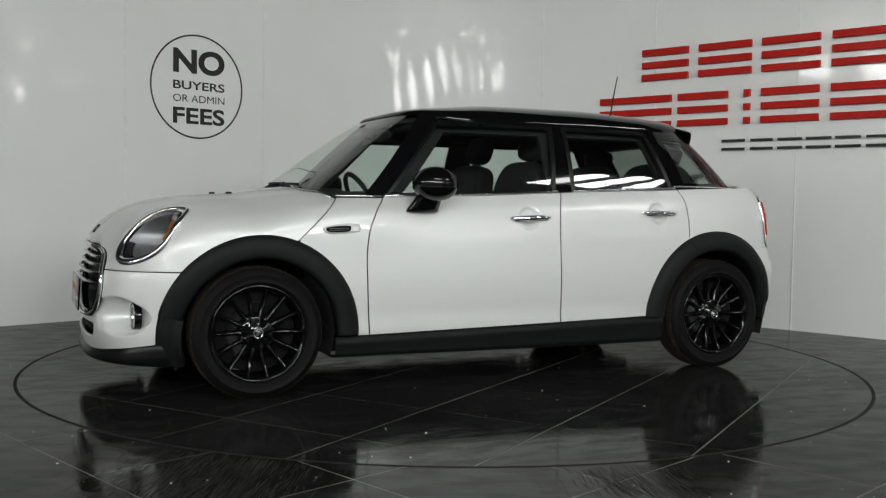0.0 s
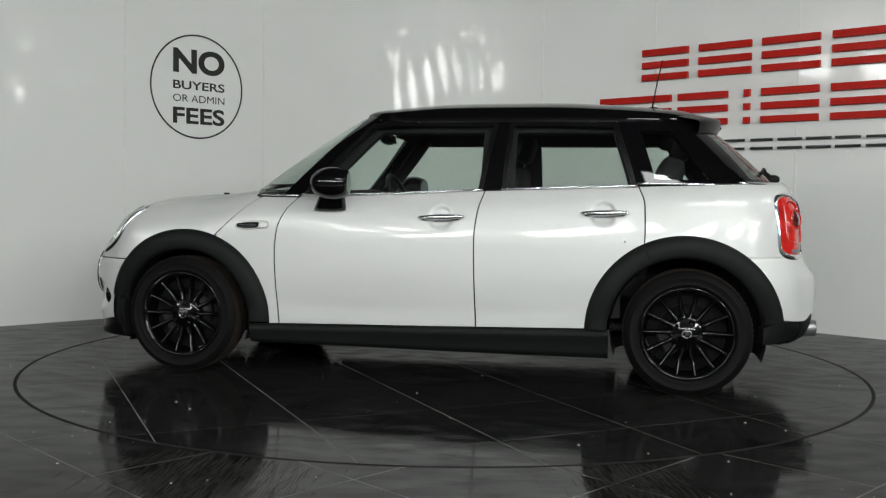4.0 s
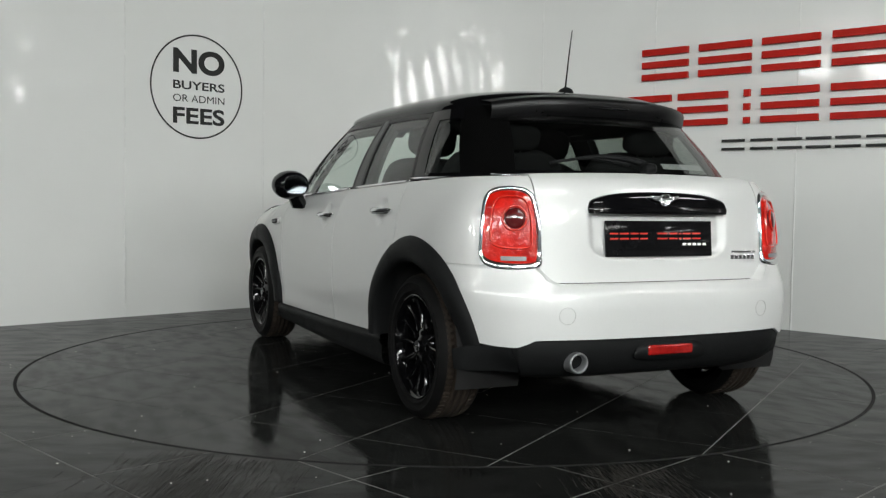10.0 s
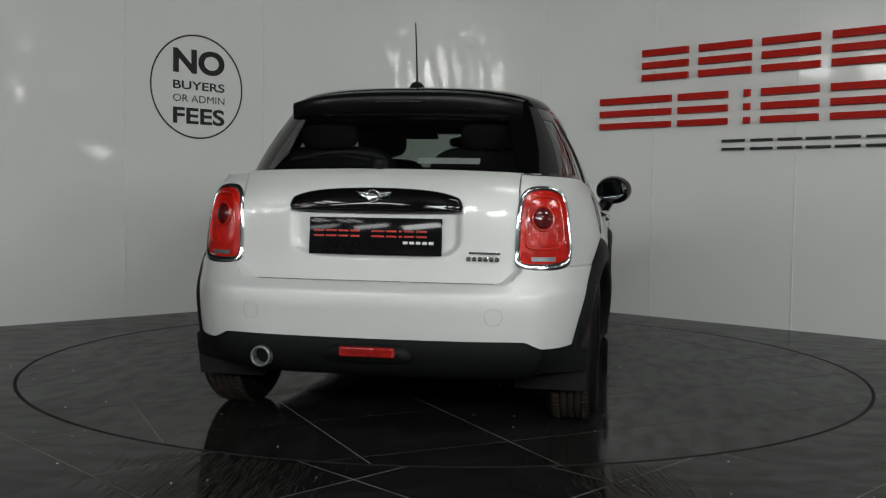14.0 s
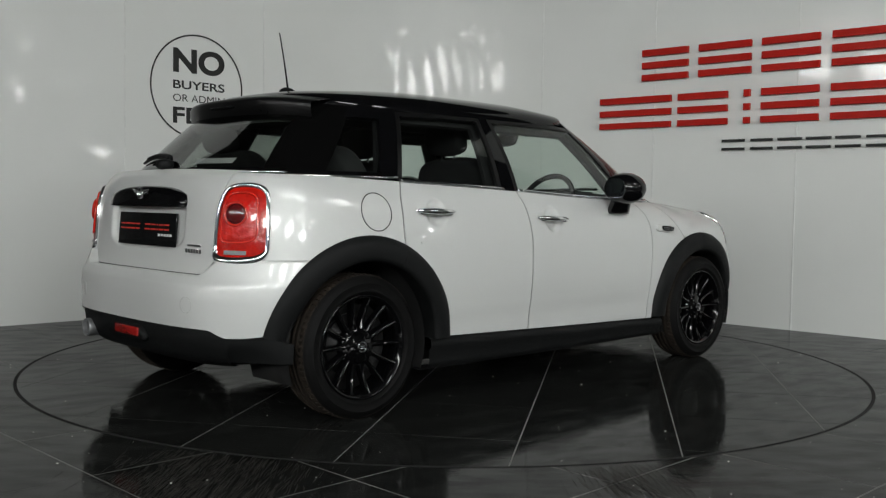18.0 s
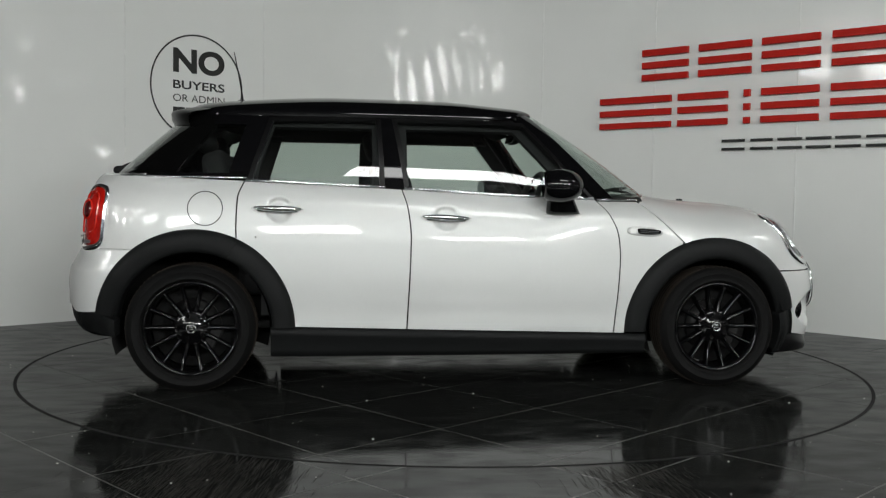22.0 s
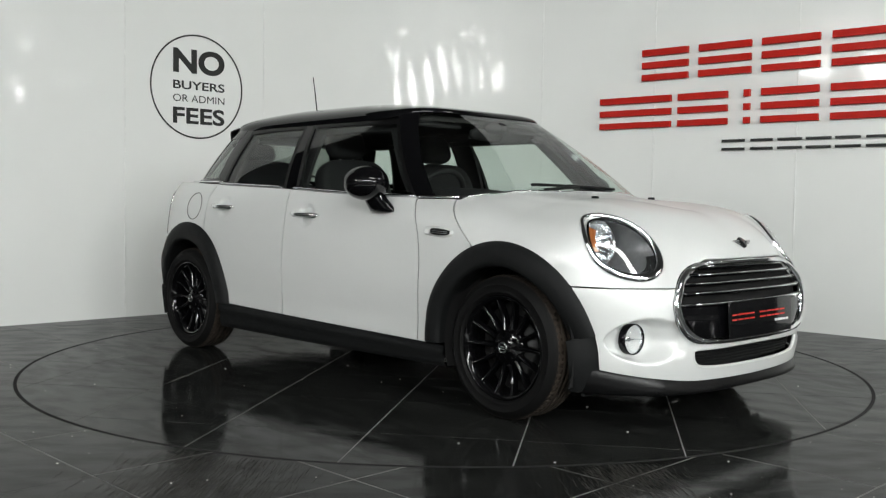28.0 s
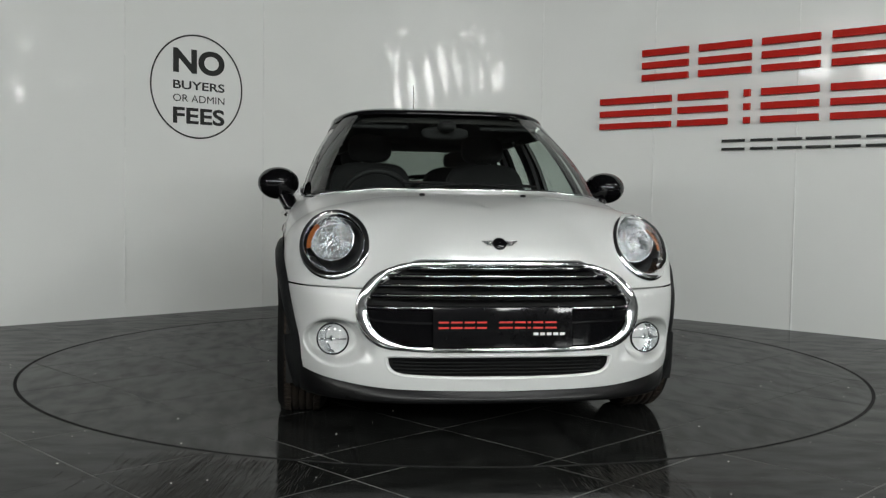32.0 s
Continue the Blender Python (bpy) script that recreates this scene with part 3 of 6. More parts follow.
def backing(pts, off=0.016):
    bm = bmesh.new()
    grid(bm, pts)
    bmesh.ops.remove_doubles(bm, verts=bm.verts[:], dist=1e-5)
    outward(bm, CARC)
    vs = [(v, v.co - v.normal * off) for v in bm.verts]
    for v, co in vs:
        v.co = co
    me = bpy.data.meshes.new("tmp")
    bm.to_mesh(me)
    bm.free()
    shell.from_mesh(me)
    bpy.data.meshes.remove(me)


# ---- doors, wings, quarters
def shutline_x(z):
    """The bonnet's side shutline, from the scuttle down to the front arch."""
    return min(arch_x(FA, z, -1) if z < FA[1] + FA[2] else 9, lerp(1.085, .866, (z - .705) / .206) if z > .70 else 9)


def rear_door_edge(z):
    return arch_x(RA, z, 1) if z < .727 else DOOR_R(z)


def cupped(x0, z0):
    """The body side with the round finger cup behind a handle."""
    return lambda x, z: side_w(x, z) - .016 * (1 - sstep(.75, 1.0, math.hypot(x - x0, z - z0) / .060)) ** .7


doors = {}
for sgn in (1, -1):
    pts = side_patch(lambda z: DOOR_B(z) + GAP2, lambda z: DOOR_F(z) - GAP2, SILL, lambda x: BELT(x) - .006, 100, 66, sgn, 0, cupped(-.125, .826))
    doors["F", sgn] = part("front_door", panel(pts), PAINT, car)
    backing(side_patch(lambda z: DOOR_B(z) - .01, lambda z: DOOR_F(z) + .01, SILL, BELT, 20, 20, sgn))
    pts = side_patch(lambda z: rear_door_edge(z) + GAP2, lambda z: DOOR_B(z) - GAP2, SILL, lambda x: BELT(x) - .006, 90, 70, sgn, 0, cupped(-.915, .858))
    doors["R", sgn] = part("rear_door", panel(pts), PAINT, car)
    backing(side_patch(lambda z: rear_door_edge(z) - .01, lambda z: DOOR_B(z) + .01, SILL, BELT, 20, 24, sgn))
    pts = side_patch(lambda z: DOOR_F(z) + GAP2, lambda z: max(DOOR_F(z) + .01, shutline_x(z) - GAP2), SILL, lambda x: .918, 20, 44, sgn)
    part("front_wing", panel(pts), PAINT, car)
    backing(side_patch(lambda z: DOOR_F(z) - .01, lambda z: max(DOOR_F(z) + .01, shutline_x(z) + .01), SILL, lambda x: .918, 10, 20, sgn))


# dark rods added in the gaps between the doors to stand in for their shade
for sgn in (1, -1):
    for line, z0, z1, key in ((DOOR_F, .28, .915, "F"), (DOOR_B, .30, .955, "F"), (DOOR_R, .735, .985, "R")):
        bm = bmesh.new()
        tube(bm, [Vector((line(z), sgn * (side_w(line(z), z) - .0065), z)) for z in [lerp(z0, z1, k / 24) for k in range(25)]], .0042, 6)
        part("gap_shade", bm, DARK, doors[key, sgn])


# ---- nose: meridians from the plan contour at z = 0.58 up to the spine
NOSE_N, XS_F = 3.1, 1.25


def nose_c(u):
    if u <= 1:
        a = u * math.pi / 2
        return Vector((XS_F + (XF(.58) - XS_F) * max(0, math.cos(a)) ** (2 / NOSE_N), side_w0(XS_F, .58) * math.sin(a) ** (2 / NOSE_N), .58))
    x = XS_F - .63 * (u - 1)
    return Vector((x, side_w0(x, .58), .58))


def nose_pq(u):
    if u <= 1:
        k = u ** 0.8
        return lerp(2.0, 2.9, k), lerp(2.0, 4.2, k)
    k = sstep(1, 1.5, u)
    return lerp(2.9, 3.0, k), lerp(4.2, 6.0, k)


def nose_s(u):
    c = nose_c(u)
    x = lerp(1.58, XS_F, u ** 0.85) if u <= 1 else c.x
    return Vector((x, 0, ZC(x)))


def nose_pt(u, e, sgn=1):
    c, s, (p, q) = nose_c(u), nose_s(u), nose_pq(u)
    ep = e * math.pi / 2
    h = 1 - max(0.0, math.cos(ep)) ** (2 / p)
    zz = max(0.0, math.sin(ep)) ** (2 / q)
    # between grille and headlamp the nose leans back
    h += .60 * sstep(.02, .32, u) * (1 - sstep(.42, .84, u)) * zz ** 1.2 * (1 - zz)
    return Vector((lerp(c.x, s.x, h), sgn * lerp(c.y, s.y, h), lerp(.58, s.z, zz)))


def nose_e(u, z):
    s, (_, q) = nose_s(u), nose_pq(u)
    zz = min(1, max(0, (z - .58) / (s.z - .58)))
    return math.asin(min(1, zz ** (q / 2))) / (math.pi / 2)


def bonnet_lo(u):
    c = nose_c(u)
    if u < 1 and c.x > 1.6:
        z = lerp(.690, .583, sstep(.33, .515, c.y))
    elif c.x > 1.085:
        z = max(.583, arch_z(FA, c.x) + .001)
    else:
        z = lerp(.705, .911, (1.085 - c.x) / .219) + GAP2
    return nose_e(u, z)


def bonnet_hi(u):
    c, (p, _) = nose_c(u), nose_pq(u)
    if c.x > 1.03:
        return 1.0
    y = .72 * math.sqrt(max(0, (1.03 - c.x) / .164))
    return math.acos(min(1, (y / c.y) ** (p / 2))) / (math.pi / 2)


U_END = 1 + (XS_F - .868) / .63
us = [k / 60 for k in range(61)] + [1 + (U_END - 1) * k / 34 for k in range(1, 35)]
pts = []
NE = 46
for sgn, seq in ((-1, us[::-1]), (1, us[1:])):
    for u in seq:
        lo, hi = bonnet_lo(u), bonnet_hi(u)
        hi = max(hi, lo + .004)
        row = []
        for j in range(NE + 1):
            p = nose_pt(u, lerp(lo, hi, (j / NE) ** 0.9), sgn)
            # the raised middle of the bonnet
            p.z += .006 * sstep(.50, .40, abs(p.y)) * sstep(.80, .87, p.z)
            row.append(p)
        pts.append(row)
nose_bm = panel(pts, 0)
tree = BVHTree.FromBMesh(nose_bm)


def on_nose(y, z):
    hit = tree.ray_cast(Vector((3, y, z)), Vector((-1, 0, 0)))
    return hit[0], hit[1]


HL = (.6155, .736, .127, .124)       # headlamp as seen from the front: centre y, z and half-sizes


HL_SKEW = (-.004, -.004)      # the oval's lean


def in_lamp(p):
    dy, dz, det = abs(p.y) - HL[0], p.z - HL[1], HL[2] * HL[3] - HL_SKEW[0] * HL_SKEW[1]
    return ((HL[3] * dy - HL_SKEW[0] * dz) / det) ** 2 + ((HL[2] * dz - HL_SKEW[1] * dy) / det) ** 2 < .86 and p.x > 1.4


def lamp_outline(k, n, sgn, grow=1.0):
    a = 2 * math.pi * k / n
    c, n = .97 * grow * math.cos(a), .97 * grow * math.sin(a)
    y, z = HL[0] + HL[2] * c + HL_SKEW[0] * n, HL[1] + HL_SKEW[1] * c + HL[3] * n
    co, no = on_nose(sgn * y, z)
    if co is None:
        co, no = Vector((1.5, sgn * y, z)), Vector((.7, 0, .7))
    return co, no


lamp_rim = {s: [lamp_outline(k, 64, s) for k in range(64)] for s in (1, -1)}
lamp_disc = {s: [[lamp_outline(k, 40, s, g)[0] for k in range(40)] for g in (.96, .8, .6, .4, .2, .02)] for s in (1, -1)}
doomed = [f for f in nose_bm.faces if in_lamp(f.calc_center_median())]
bmesh.ops.delete(nose_bm, geom=doomed, context="FACES")
nose_bm.normal_update()
rim = [e for e in nose_bm.edges if e.is_boundary]
twin = {v: nose_bm.verts.new(v.co - v.normal * .014) for v in {v for e in rim for v in e.verts}}
for e in rim:
    e.smooth = False
    f = e.link_faces[0]
    vs = list(f.verts)
    a, b = e.verts
    if vs[(vs.index(a) + 1) % len(vs)] is not b:
        a, b = b, a
    nose_bm.faces.new((b, a, twin[a], twin[b]))
bonnet = part("bonnet", nose_bm, PAINT, car)
for s, seq in ((-1, [u for u in us[::-3] if u >= .90]), (1, [u for u in us[::3] if u >= .90])):
    backing([[nose_pt(u, lerp(max(0, bonnet_lo(u) - .03), max(bonnet_hi(u), bonnet_lo(u) + .004), j / 16), s) for j in range(17)] for u in seq], .02)


# ---- front bumper with fog-lamp bowls and lower intake
def front_pt(a, z, inset=0.0):
    """A point of the front contour; a runs from -90 degrees (right) over the nose to 90 (left)."""
    n = NOSE_N
    w = side_w0(XS_F, min(z, .58)) - inset
    return Vector((XS_F + (XF(z) - inset - XS_F) * max(0, math.cos(a)) ** (2 / n), math.copysign(w * abs(math.sin(a)) ** (2 / n), a), z))


def front_x(y, z):
    w = side_w0(XS_F, min(z, .58))
    return XS_F + (XF(z) - XS_F) * max(0.0, 1 - min(1, abs(y) / w) ** NOSE_N) ** (1 / NOSE_N)


def arch_angle(z, grow=0.0):
    """Where the front contour at height z meets the front arch."""
    x = arch_x((FA[0], FA[1], FA[2] + grow), z, 1)
    return math.acos(min(1, max(0, (x - XS_F) / (XF(z) - XS_F)) ** (NOSE_N / 2)))


BLO = curve([0, .385, .6, .745, .80], [.200, .208, .230, .262, .30])
GRILLE_H = [(.25, .673), (.36, .662), (.44, .628), (.495, .575), (.520, .512), (.505, .442), (.455, .390), (.38, .367), (.25, .360)]
GRILLE_C = [(0, .675)] + GRILLE_H + [(0, .358)] + [(-y, z) for y, z in GRILLE_H[::-1]]


def smooth_loop(ctrl, n):
    """A closed smooth loop (Catmull-Rom) through a few corners."""
    m = len(ctrl)
    out = []
    for k in range(n):
        f = k * m / n
        i, t = int(f), f - int(f)
        p = [ctrl[(i + d) % m] for d in (-1, 0, 1, 2)]
        out.append(tuple(.5 * (2 * p[1][c] + (p[2][c] - p[0][c]) * t + (2 * p[0][c] - 5 * p[1][c] + 4 * p[2][c] - p[3][c]) * t * t
                               + (3 * p[1][c] - p[0][c] - 3 * p[2][c] + p[3][c]) * t ** 3) for c in range(len(ctrl[0]))))
    return out


def inside(poly, y, z):
    c, n = False, len(poly)
    for i in range(n):
        (y0, z0), (y1, z1) = poly[i], poly[i - 1]
        if (z0 > z) != (z1 > z) and y < (y1 - y0) * (z - z0) / (z1 - z0) + y0:
            c = not c
    return c


GRILLE = smooth_loop(GRILLE_C, 120)
INTAKE = smooth_loop([(-.30, .336), (0, .337), (.30, .336), (.415, .335), (.428, .315), (.412, .278), (.36, .258), (.2, .25), (0, .248), (-.2, .25), (-.36, .258), (-.412, .278), (-.428, .315), (-.415, .335)], 96)
FOG = (.625, .383)


def bumper_dent(y, z):
    d = 0.0
    r = math.hypot((abs(y) - .614) / .116, (z - .376) / .086)
    d += .072 * (1 - sstep(.80, 1.06, r))
    d += .016 * sstep(.70, .62, abs(y)) * sstep(.46, .50, abs(y)) * sstep(.458, .44, z) * sstep(.30, .34, z)
    return d


pts = []
NU, NV = 230, 56
for i in range(NU + 1):
    s = 2 * i / NU - 1
    row = []
    for j in range(NV + 1):
        t = j / NV
        z = .5
        for _ in range(4):
            a = s * arch_angle(z)
            y = abs(front_pt(a, z).y)
            z = lerp(BLO(y), .577, t)
        p = front_pt(s * arch_angle(z), z)
        p.x -= bumper_dent(p.y, p.z)
        bowl_r = math.hypot((abs(p.y) - .614) / .116, (p.z - .376) / .086)
        p.x = lerp(min(p.x, 1.768), p.x, sstep(.70, 1.0, bowl_r))
        row.append(p)
    pts.append(row)
bm = panel(pts, 0)
big = [(y * .97, .52 + (z - .52) * .97) for y, z in GRILLE]
kill = [f for f in bm.faces if inside(big, f.calc_center_median().y, f.calc_center_median().z) or inside(INTAKE, f.calc_center_median().y, f.calc_center_median().z)]
bmesh.ops.delete(bm, geom=kill, context="FACES")
bumper = part("front_bumper", bm, PAINT, car)
backing([[front_pt(s / 20 * arch_angle(lerp(.2, .577, j / 8)), lerp(.2, .577, j / 8), .15) for j in range(9)] for s in range(-20, 21)], .02)

# black lower lip
pts = []
for i in range(81):
    s = 2 * i / 80 - 1
    a = s * 1.24
    y = abs(front_pt(a, .2).y)
    zt = BLO(y) + .004
    row = [front_pt(a, zt, .010), front_pt(a, zt - .012, .001), front_pt(a, lerp(zt, .162, .6), -.010), front_pt(a, .166, -.018), front_pt(a, .158, -.016), front_pt(a, .153, .0), front_pt(a, .150, .06)]
    pts.append(row)
part("front_lip", panel(pts, 0), FRAME, car, "satin black lower lip")


# ---- grille: chrome surround, black panel, slats, plate
def rod_on(loop, r, off, material, name, parent, label="", seg=10, squash=1.0, surf=front_x):
    bm = bmesh.new()
    tube(bm, [Vector((surf(y, z) + off, y, z)) for y, z in loop], r, seg, closed=True, squash=squash, up=(1, 0, 0))
    return part(name, bm, material, parent, label)


def grille_x(y, z):
    return front_x(y, min(z, .58)) - max(0, z - .58) * (.42 + .15 * sstep(.28, .46, abs(y)))


def surround_x(y, z):
    """The surround lies on the bumper below and on the bonnet's edge above."""
    hit = on_nose(y, max(z + .012, .70 - .10 * sstep(.30, .5, abs(y))))[0] if z > .60 else None
    x = grille_x(y, z) + .004
    return x if hit is None else max(x, lerp(x, hit.x + .010, sstep(.60, .65, z)))


grille = part("grille", (lambda bm: (prism(bm, [(y * .985, .52 + (z - .52) * .985) for y, z in GRILLE], .004, Matrix(((0, 0, 1, 1.865), (1, 0, 0, 0), (0, 1, 0, 0), (0, 0, 0, 1)))), bm)[1])(bmesh.new()), DARK, car, "black radiator grille in a chrome surround", smooth=False)
bm = bmesh.new()
tube(bm, [Vector((surround_x(y, z), y, z)) for y, z in GRILLE], lambda f: .0100 + .0135 * sstep(.34, .50, abs(GRILLE[min(119, int(round(f * 119)))][0])), 12, closed=True, squash=.42, up=(1, 0, 0))
part("surround", bm, CHROME, grille, "polished chrome surround")
rod_on([(y * 1.024, .52 + (z - .52) * 1.05) for y, z in GRILLE], .0040, -.006, BLACK_GLOSS, "outer_seam", grille, "", 8, 1.0, surround_x)
# lower black bar that carries the plate
bar_pts = []
for i in range(61):
    y = lerp(-.500, .500, i / 60)
    zt = .512
    lo = .374 + .10 * sstep(.38, .505, abs(y)) ** 1.3
    bar_pts.append([Vector((front_x(y, z) - .004, y, z)) for z in [lerp(lo, zt, k / 8) for k in range(9)]])
part("crossbar", panel(bar_pts, .02), BLACK_GLOSS, grille, "gloss black bumper bar")
for k, z in enumerate((.511, .556, .592, .626, .655)):
    half = (.505, .492, .470, .432, .35)[k]
    path = [Vector((grille_x(lerp(-half, half, i / 30), z) - .004, lerp(-half, half, i / 30), z)) for i in range(31)]
    bm = bmesh.new()
    tube(bm, path, .0095, 8, squash=.75, up=(1, 0, .0))
    part("slat", bm, BLACK_GLOSS, grille)
    bm = bmesh.new()
    tube(bm, [p + Vector((.0095, 0, .003)) for p in path[2:-2]], .0028 if k else .005, 6)
    part("slat_trim", bm, CHROME, grille, "thin chrome strip on the slat")


def show_plate(parent, m, w, h, sides):
    """A black dealer plate with red bars and a few small white bars in place of the writing; faces +x of m."""
    plate = part("number_plate", (lambda bm: box(bm, m, .008, w, h, .002))(bmesh.new()), PLATE_BLACK, parent, "black show plate with red and white bars")
    x = -w / 2 + .02
    for wd in (.038, .042, .038, .036, 0, .05, .040, .012, .038, .042):
        if wd:
            for dz in (.020, 0.0):
                bm = bmesh.new()
                box(bm, m @ pose(.0048, sides * (x + wd / 2), dz), .001, wd, .0065)
                part("red_bar", bm, RED_BAR, plate, smooth=False)
        x += (wd or .03) + .0085
    for k in range(5):
        bm = bmesh.new()
        box(bm, m @ pose(.0048, sides * (w / 2 - .14 + k * .025), -.023), .001, .018, .010)
        part("white_bar", bm, WHITE_BAR, plate, smooth=False)
    return plate


show_plate(bumper, pose(1.978, 0.0, .444, 0, -3, 0), .525, .150, 1)

# lower intake mesh
intake = part("lower_intake", (lambda bm: (prism(bm, [(y * 1.02, .294 + (z - .294) * 1.05) for y, z in INTAKE], .004, Matrix(((0, 0, 1, 1.880), (1, 0, 0, 0), (0, 1, 0, 0), (0, 0, 0, 1)))), bm)[1])(bmesh.new()), DARK, bumper, "black lower air intake", smooth=False)
for z in (.266, .279, .292, .305, .318):
    bm = bmesh.new()
    tube(bm, [Vector((front_x(lerp(-.40, .40, i / 16), z) - .035, lerp(-.40, .40, i / 16), z)) for i in range(17)], .003, 6)
    part("slat", bm, TRIM, intake)
rod_on(INTAKE, .009, -.008, PAINT, "intake_lip", bumper, "", 8)

# ---- headlamps and fog lamps
for s in (1, -1):
    head = new("headlight")
    head.parent = car
    loop = lamp_rim[s]
    axis = sum((n for c, n in loop), Vector()).normalized()
    bm = bmesh.new()
    tube(bm, [c + n * .002 for c, n in loop], lambda f: .0115 + .008 * max(0, -math.sin(2 * math.pi * f)), 12, closed=True, up=lambda i, L=loop: L[i][1])
    part("chrome_ring", bm, CHROME, head, "chrome headlamp ring")
    bm = bmesh.new()
    tube(bm, [lamp_outline(k, 64, s, .925)[0] - axis * .004 for k in range(64)], .0065, 8, closed=True)
    part("gasket", bm, BLACK_GLOSS, head, "dark inner rim")
    rows = lamp_disc[s]
    bm = bmesh.new()
    grid(bm, [[rows[r][k % 40] + axis * (.006 + .014 * (1 - (.96, .8, .6, .4, .2, .02)[r] ** 2)) for r in range(6)] for k in range(41)])
    bmesh.ops.remove_doubles(bm, verts=bm.verts[:], dist=1e-5)
    outward(bm, CARC)
    lens = part("lens", bm, PRIVACY, head, "clear plastic lamp cover")
    lens.visible_shadow = False
    # deep bowl behind the cover
    bm = bmesh.new()
    bowl = []
    for k in range(41):
        row = []
        q = rows[0][k % 40] - axis * .006
        cy, cz = s * HL[0], HL[1] + .01
        row.append(q)
        for g, bx in ((.97, q.x - .03), (.93, min(q.x - .05, 1.58)), (.88, min(q.x - .06, 1.50)), (.5, 1.45), (.02, 1.445)):
            row.append(Vector((bx, lerp(cy, q.y, g), lerp(cz, q.z, g))))
        bowl.append(row)
    grid(bm, bowl)
    bmesh.ops.remove_doubles(bm, verts=bm.verts[:], dist=1e-5)
    outward(bm, Vector((1.0, s * .6, .7)))
    part("housing", bm, LAMP_GREY, head, "grey lamp housing")
    up_v = (lamp_rim[s][16][0] - lamp_rim[s][48][0]).normalized()
    fwd = Vector((.97, s * .10, .16)).normalized()
    right = up_v.cross(fwd).normalized()
    upp = fwd.cross(right).normalized()
    m = Matrix((right, upp, fwd)).transposed().to_4x4()
    m.translation = Vector((1.578, s * .622, .750))
    bm = bmesh.new()
    lathe(bm, [(.083, .02), (.076, .002), (.062, -.014), (.046, -.030), (.028, -.038), (.012, -.042), (.001, -.042)], 28, "Z")
    # upright flutes
    for v in bm.verts:
        rr = math.hypot(v.co.x, v.co.y)
        v.co.z += .005 * math.cos(v.co.x / .0075 * math.pi) * sstep(.01, .03, rr) * sstep(.083, .06, rr)
    bm.transform(m)
    part("reflector", bm, REFLECTOR, head, "bright faceted reflector", False)
    bm = bmesh.new()
    lathe(bm, [(.001, .0), (.010, -.002), (.014, -.012), (.014, -.04)], 20, "Z")
    bm.transform(m)
    part("bulb", bm, REFLECTOR, head)
    bm = bmesh.new()
    lathe(bm, [(.090, .016), (.091, .022), (.087, .026), (.083, .022), (.084, .016)], 40, "Z")
    bm.transform(m)
    part("bezel", bm, CHROME, head, "thin chrome bezel")
    # amber indicator towards the wing, bright strip below
    arc_pts = []
    for k in range(13):
        g = [lamp_outline((lerp(-6, 50, k / 12)) % 360, 360, s, q)[0] - axis * .006 for q in (.95, .86, .77)]
        arc_pts.append(g)
    part("indicator", panel(arc_pts, .004), AMBER, head, "amber indicator lens")
    part("lower_reflector", panel([[lamp_outline(lerp(195, 340, k / 16), 360, s, q)[0] - axis * (.006 + .10 * (.93 - q)) for q in (.93, .84, .70)] for k in range(17)], .004), REFLECTOR, head, "bright reflector strip")

    fog = new("fog_light")
    fog.parent = bumper
    m = Matrix.Translation((1.765, s * (FOG[0] - .004), FOG[1] - .006)) @ Matrix.Rotation(s * radians(4), 4, "Z") @ Matrix.Rotation(radians(90), 4, "Y")
    for nm, prof, mt, lb in (("bezel", [(.062, -.02), (.062, .008), (.060, .012), (.057, .011), (.055, -.02)], BLACK_GLOSS, "gloss black fog lamp rim"),
                             ("reflector", [(.057, .004), (.052, -.006), (.046, -.010), (.040, -.018), (.032, -.020), (.024, -.028), (.014, -.028), (.012, -.012), (.001, -.010)], REFLECTOR, "bright stepped reflector"),
                             ("lens", [(.057, .009), (.046, .014), (.024, .017), (.001, .018)], PRIVACY, "clear lens")):
        bm = bmesh.new()
        lathe(bm, prof, 36, "Z")
        bm.transform(m)
        ob = part(nm, bm, mt, fog, lb)
        if nm == "lens":
            ob.visible_shadow = False
    bm = bmesh.new()
    box(bm, m @ pose(0, 0, .006), .005, .104, .004, .001)
    part("divider", bm, CHROME, fog)

# bonnet badge and washer jets
co, no = on_nose(0, .748)
m = no.to_track_quat("Z", "Y").to_matrix().to_4x4()
m.translation = co + no * .003
bm = bmesh.new()
lathe(bm, [(.026, -.004), (.027, .003), (.023, .006), (.001, .007)], 28, "Z")
bm.transform(m)
part("badge", bm, BLACK_GLOSS, bonnet, "black round badge")
for s in (1, -1):
    for k in range(3):
        L = .042 - .009 * k
        bm = bmesh.new()
        side = m.to_3x3() @ Vector((1, 0, 0))
        side = Vector((0, 1, 0))
        upv = no.cross(side).normalized() * -1
        a = co + no * .008 + side * s * .026 + (-upv if upv.z < 0 else upv) * (.008 - .008 * k)
        tube(bm, [a, a + side * s * L], .0028, 6)
        part("badge_wing", bm, STEEL, bonnet)
for s in (1, -1):
    hit = tree.ray_cast(Vector((1.27, s * .225, 2)), Vector((0, 0, -1)))
    bm = bmesh.new()
    box(bm, Matrix.Translation(hit[0] + Vector((0, 0, .004))), .03, .022, .014, .005)
    part("washer_jet", bm, TRIM, bonnet)
# ---- rear body
REAR_N, XS_R = 4.0, -1.10


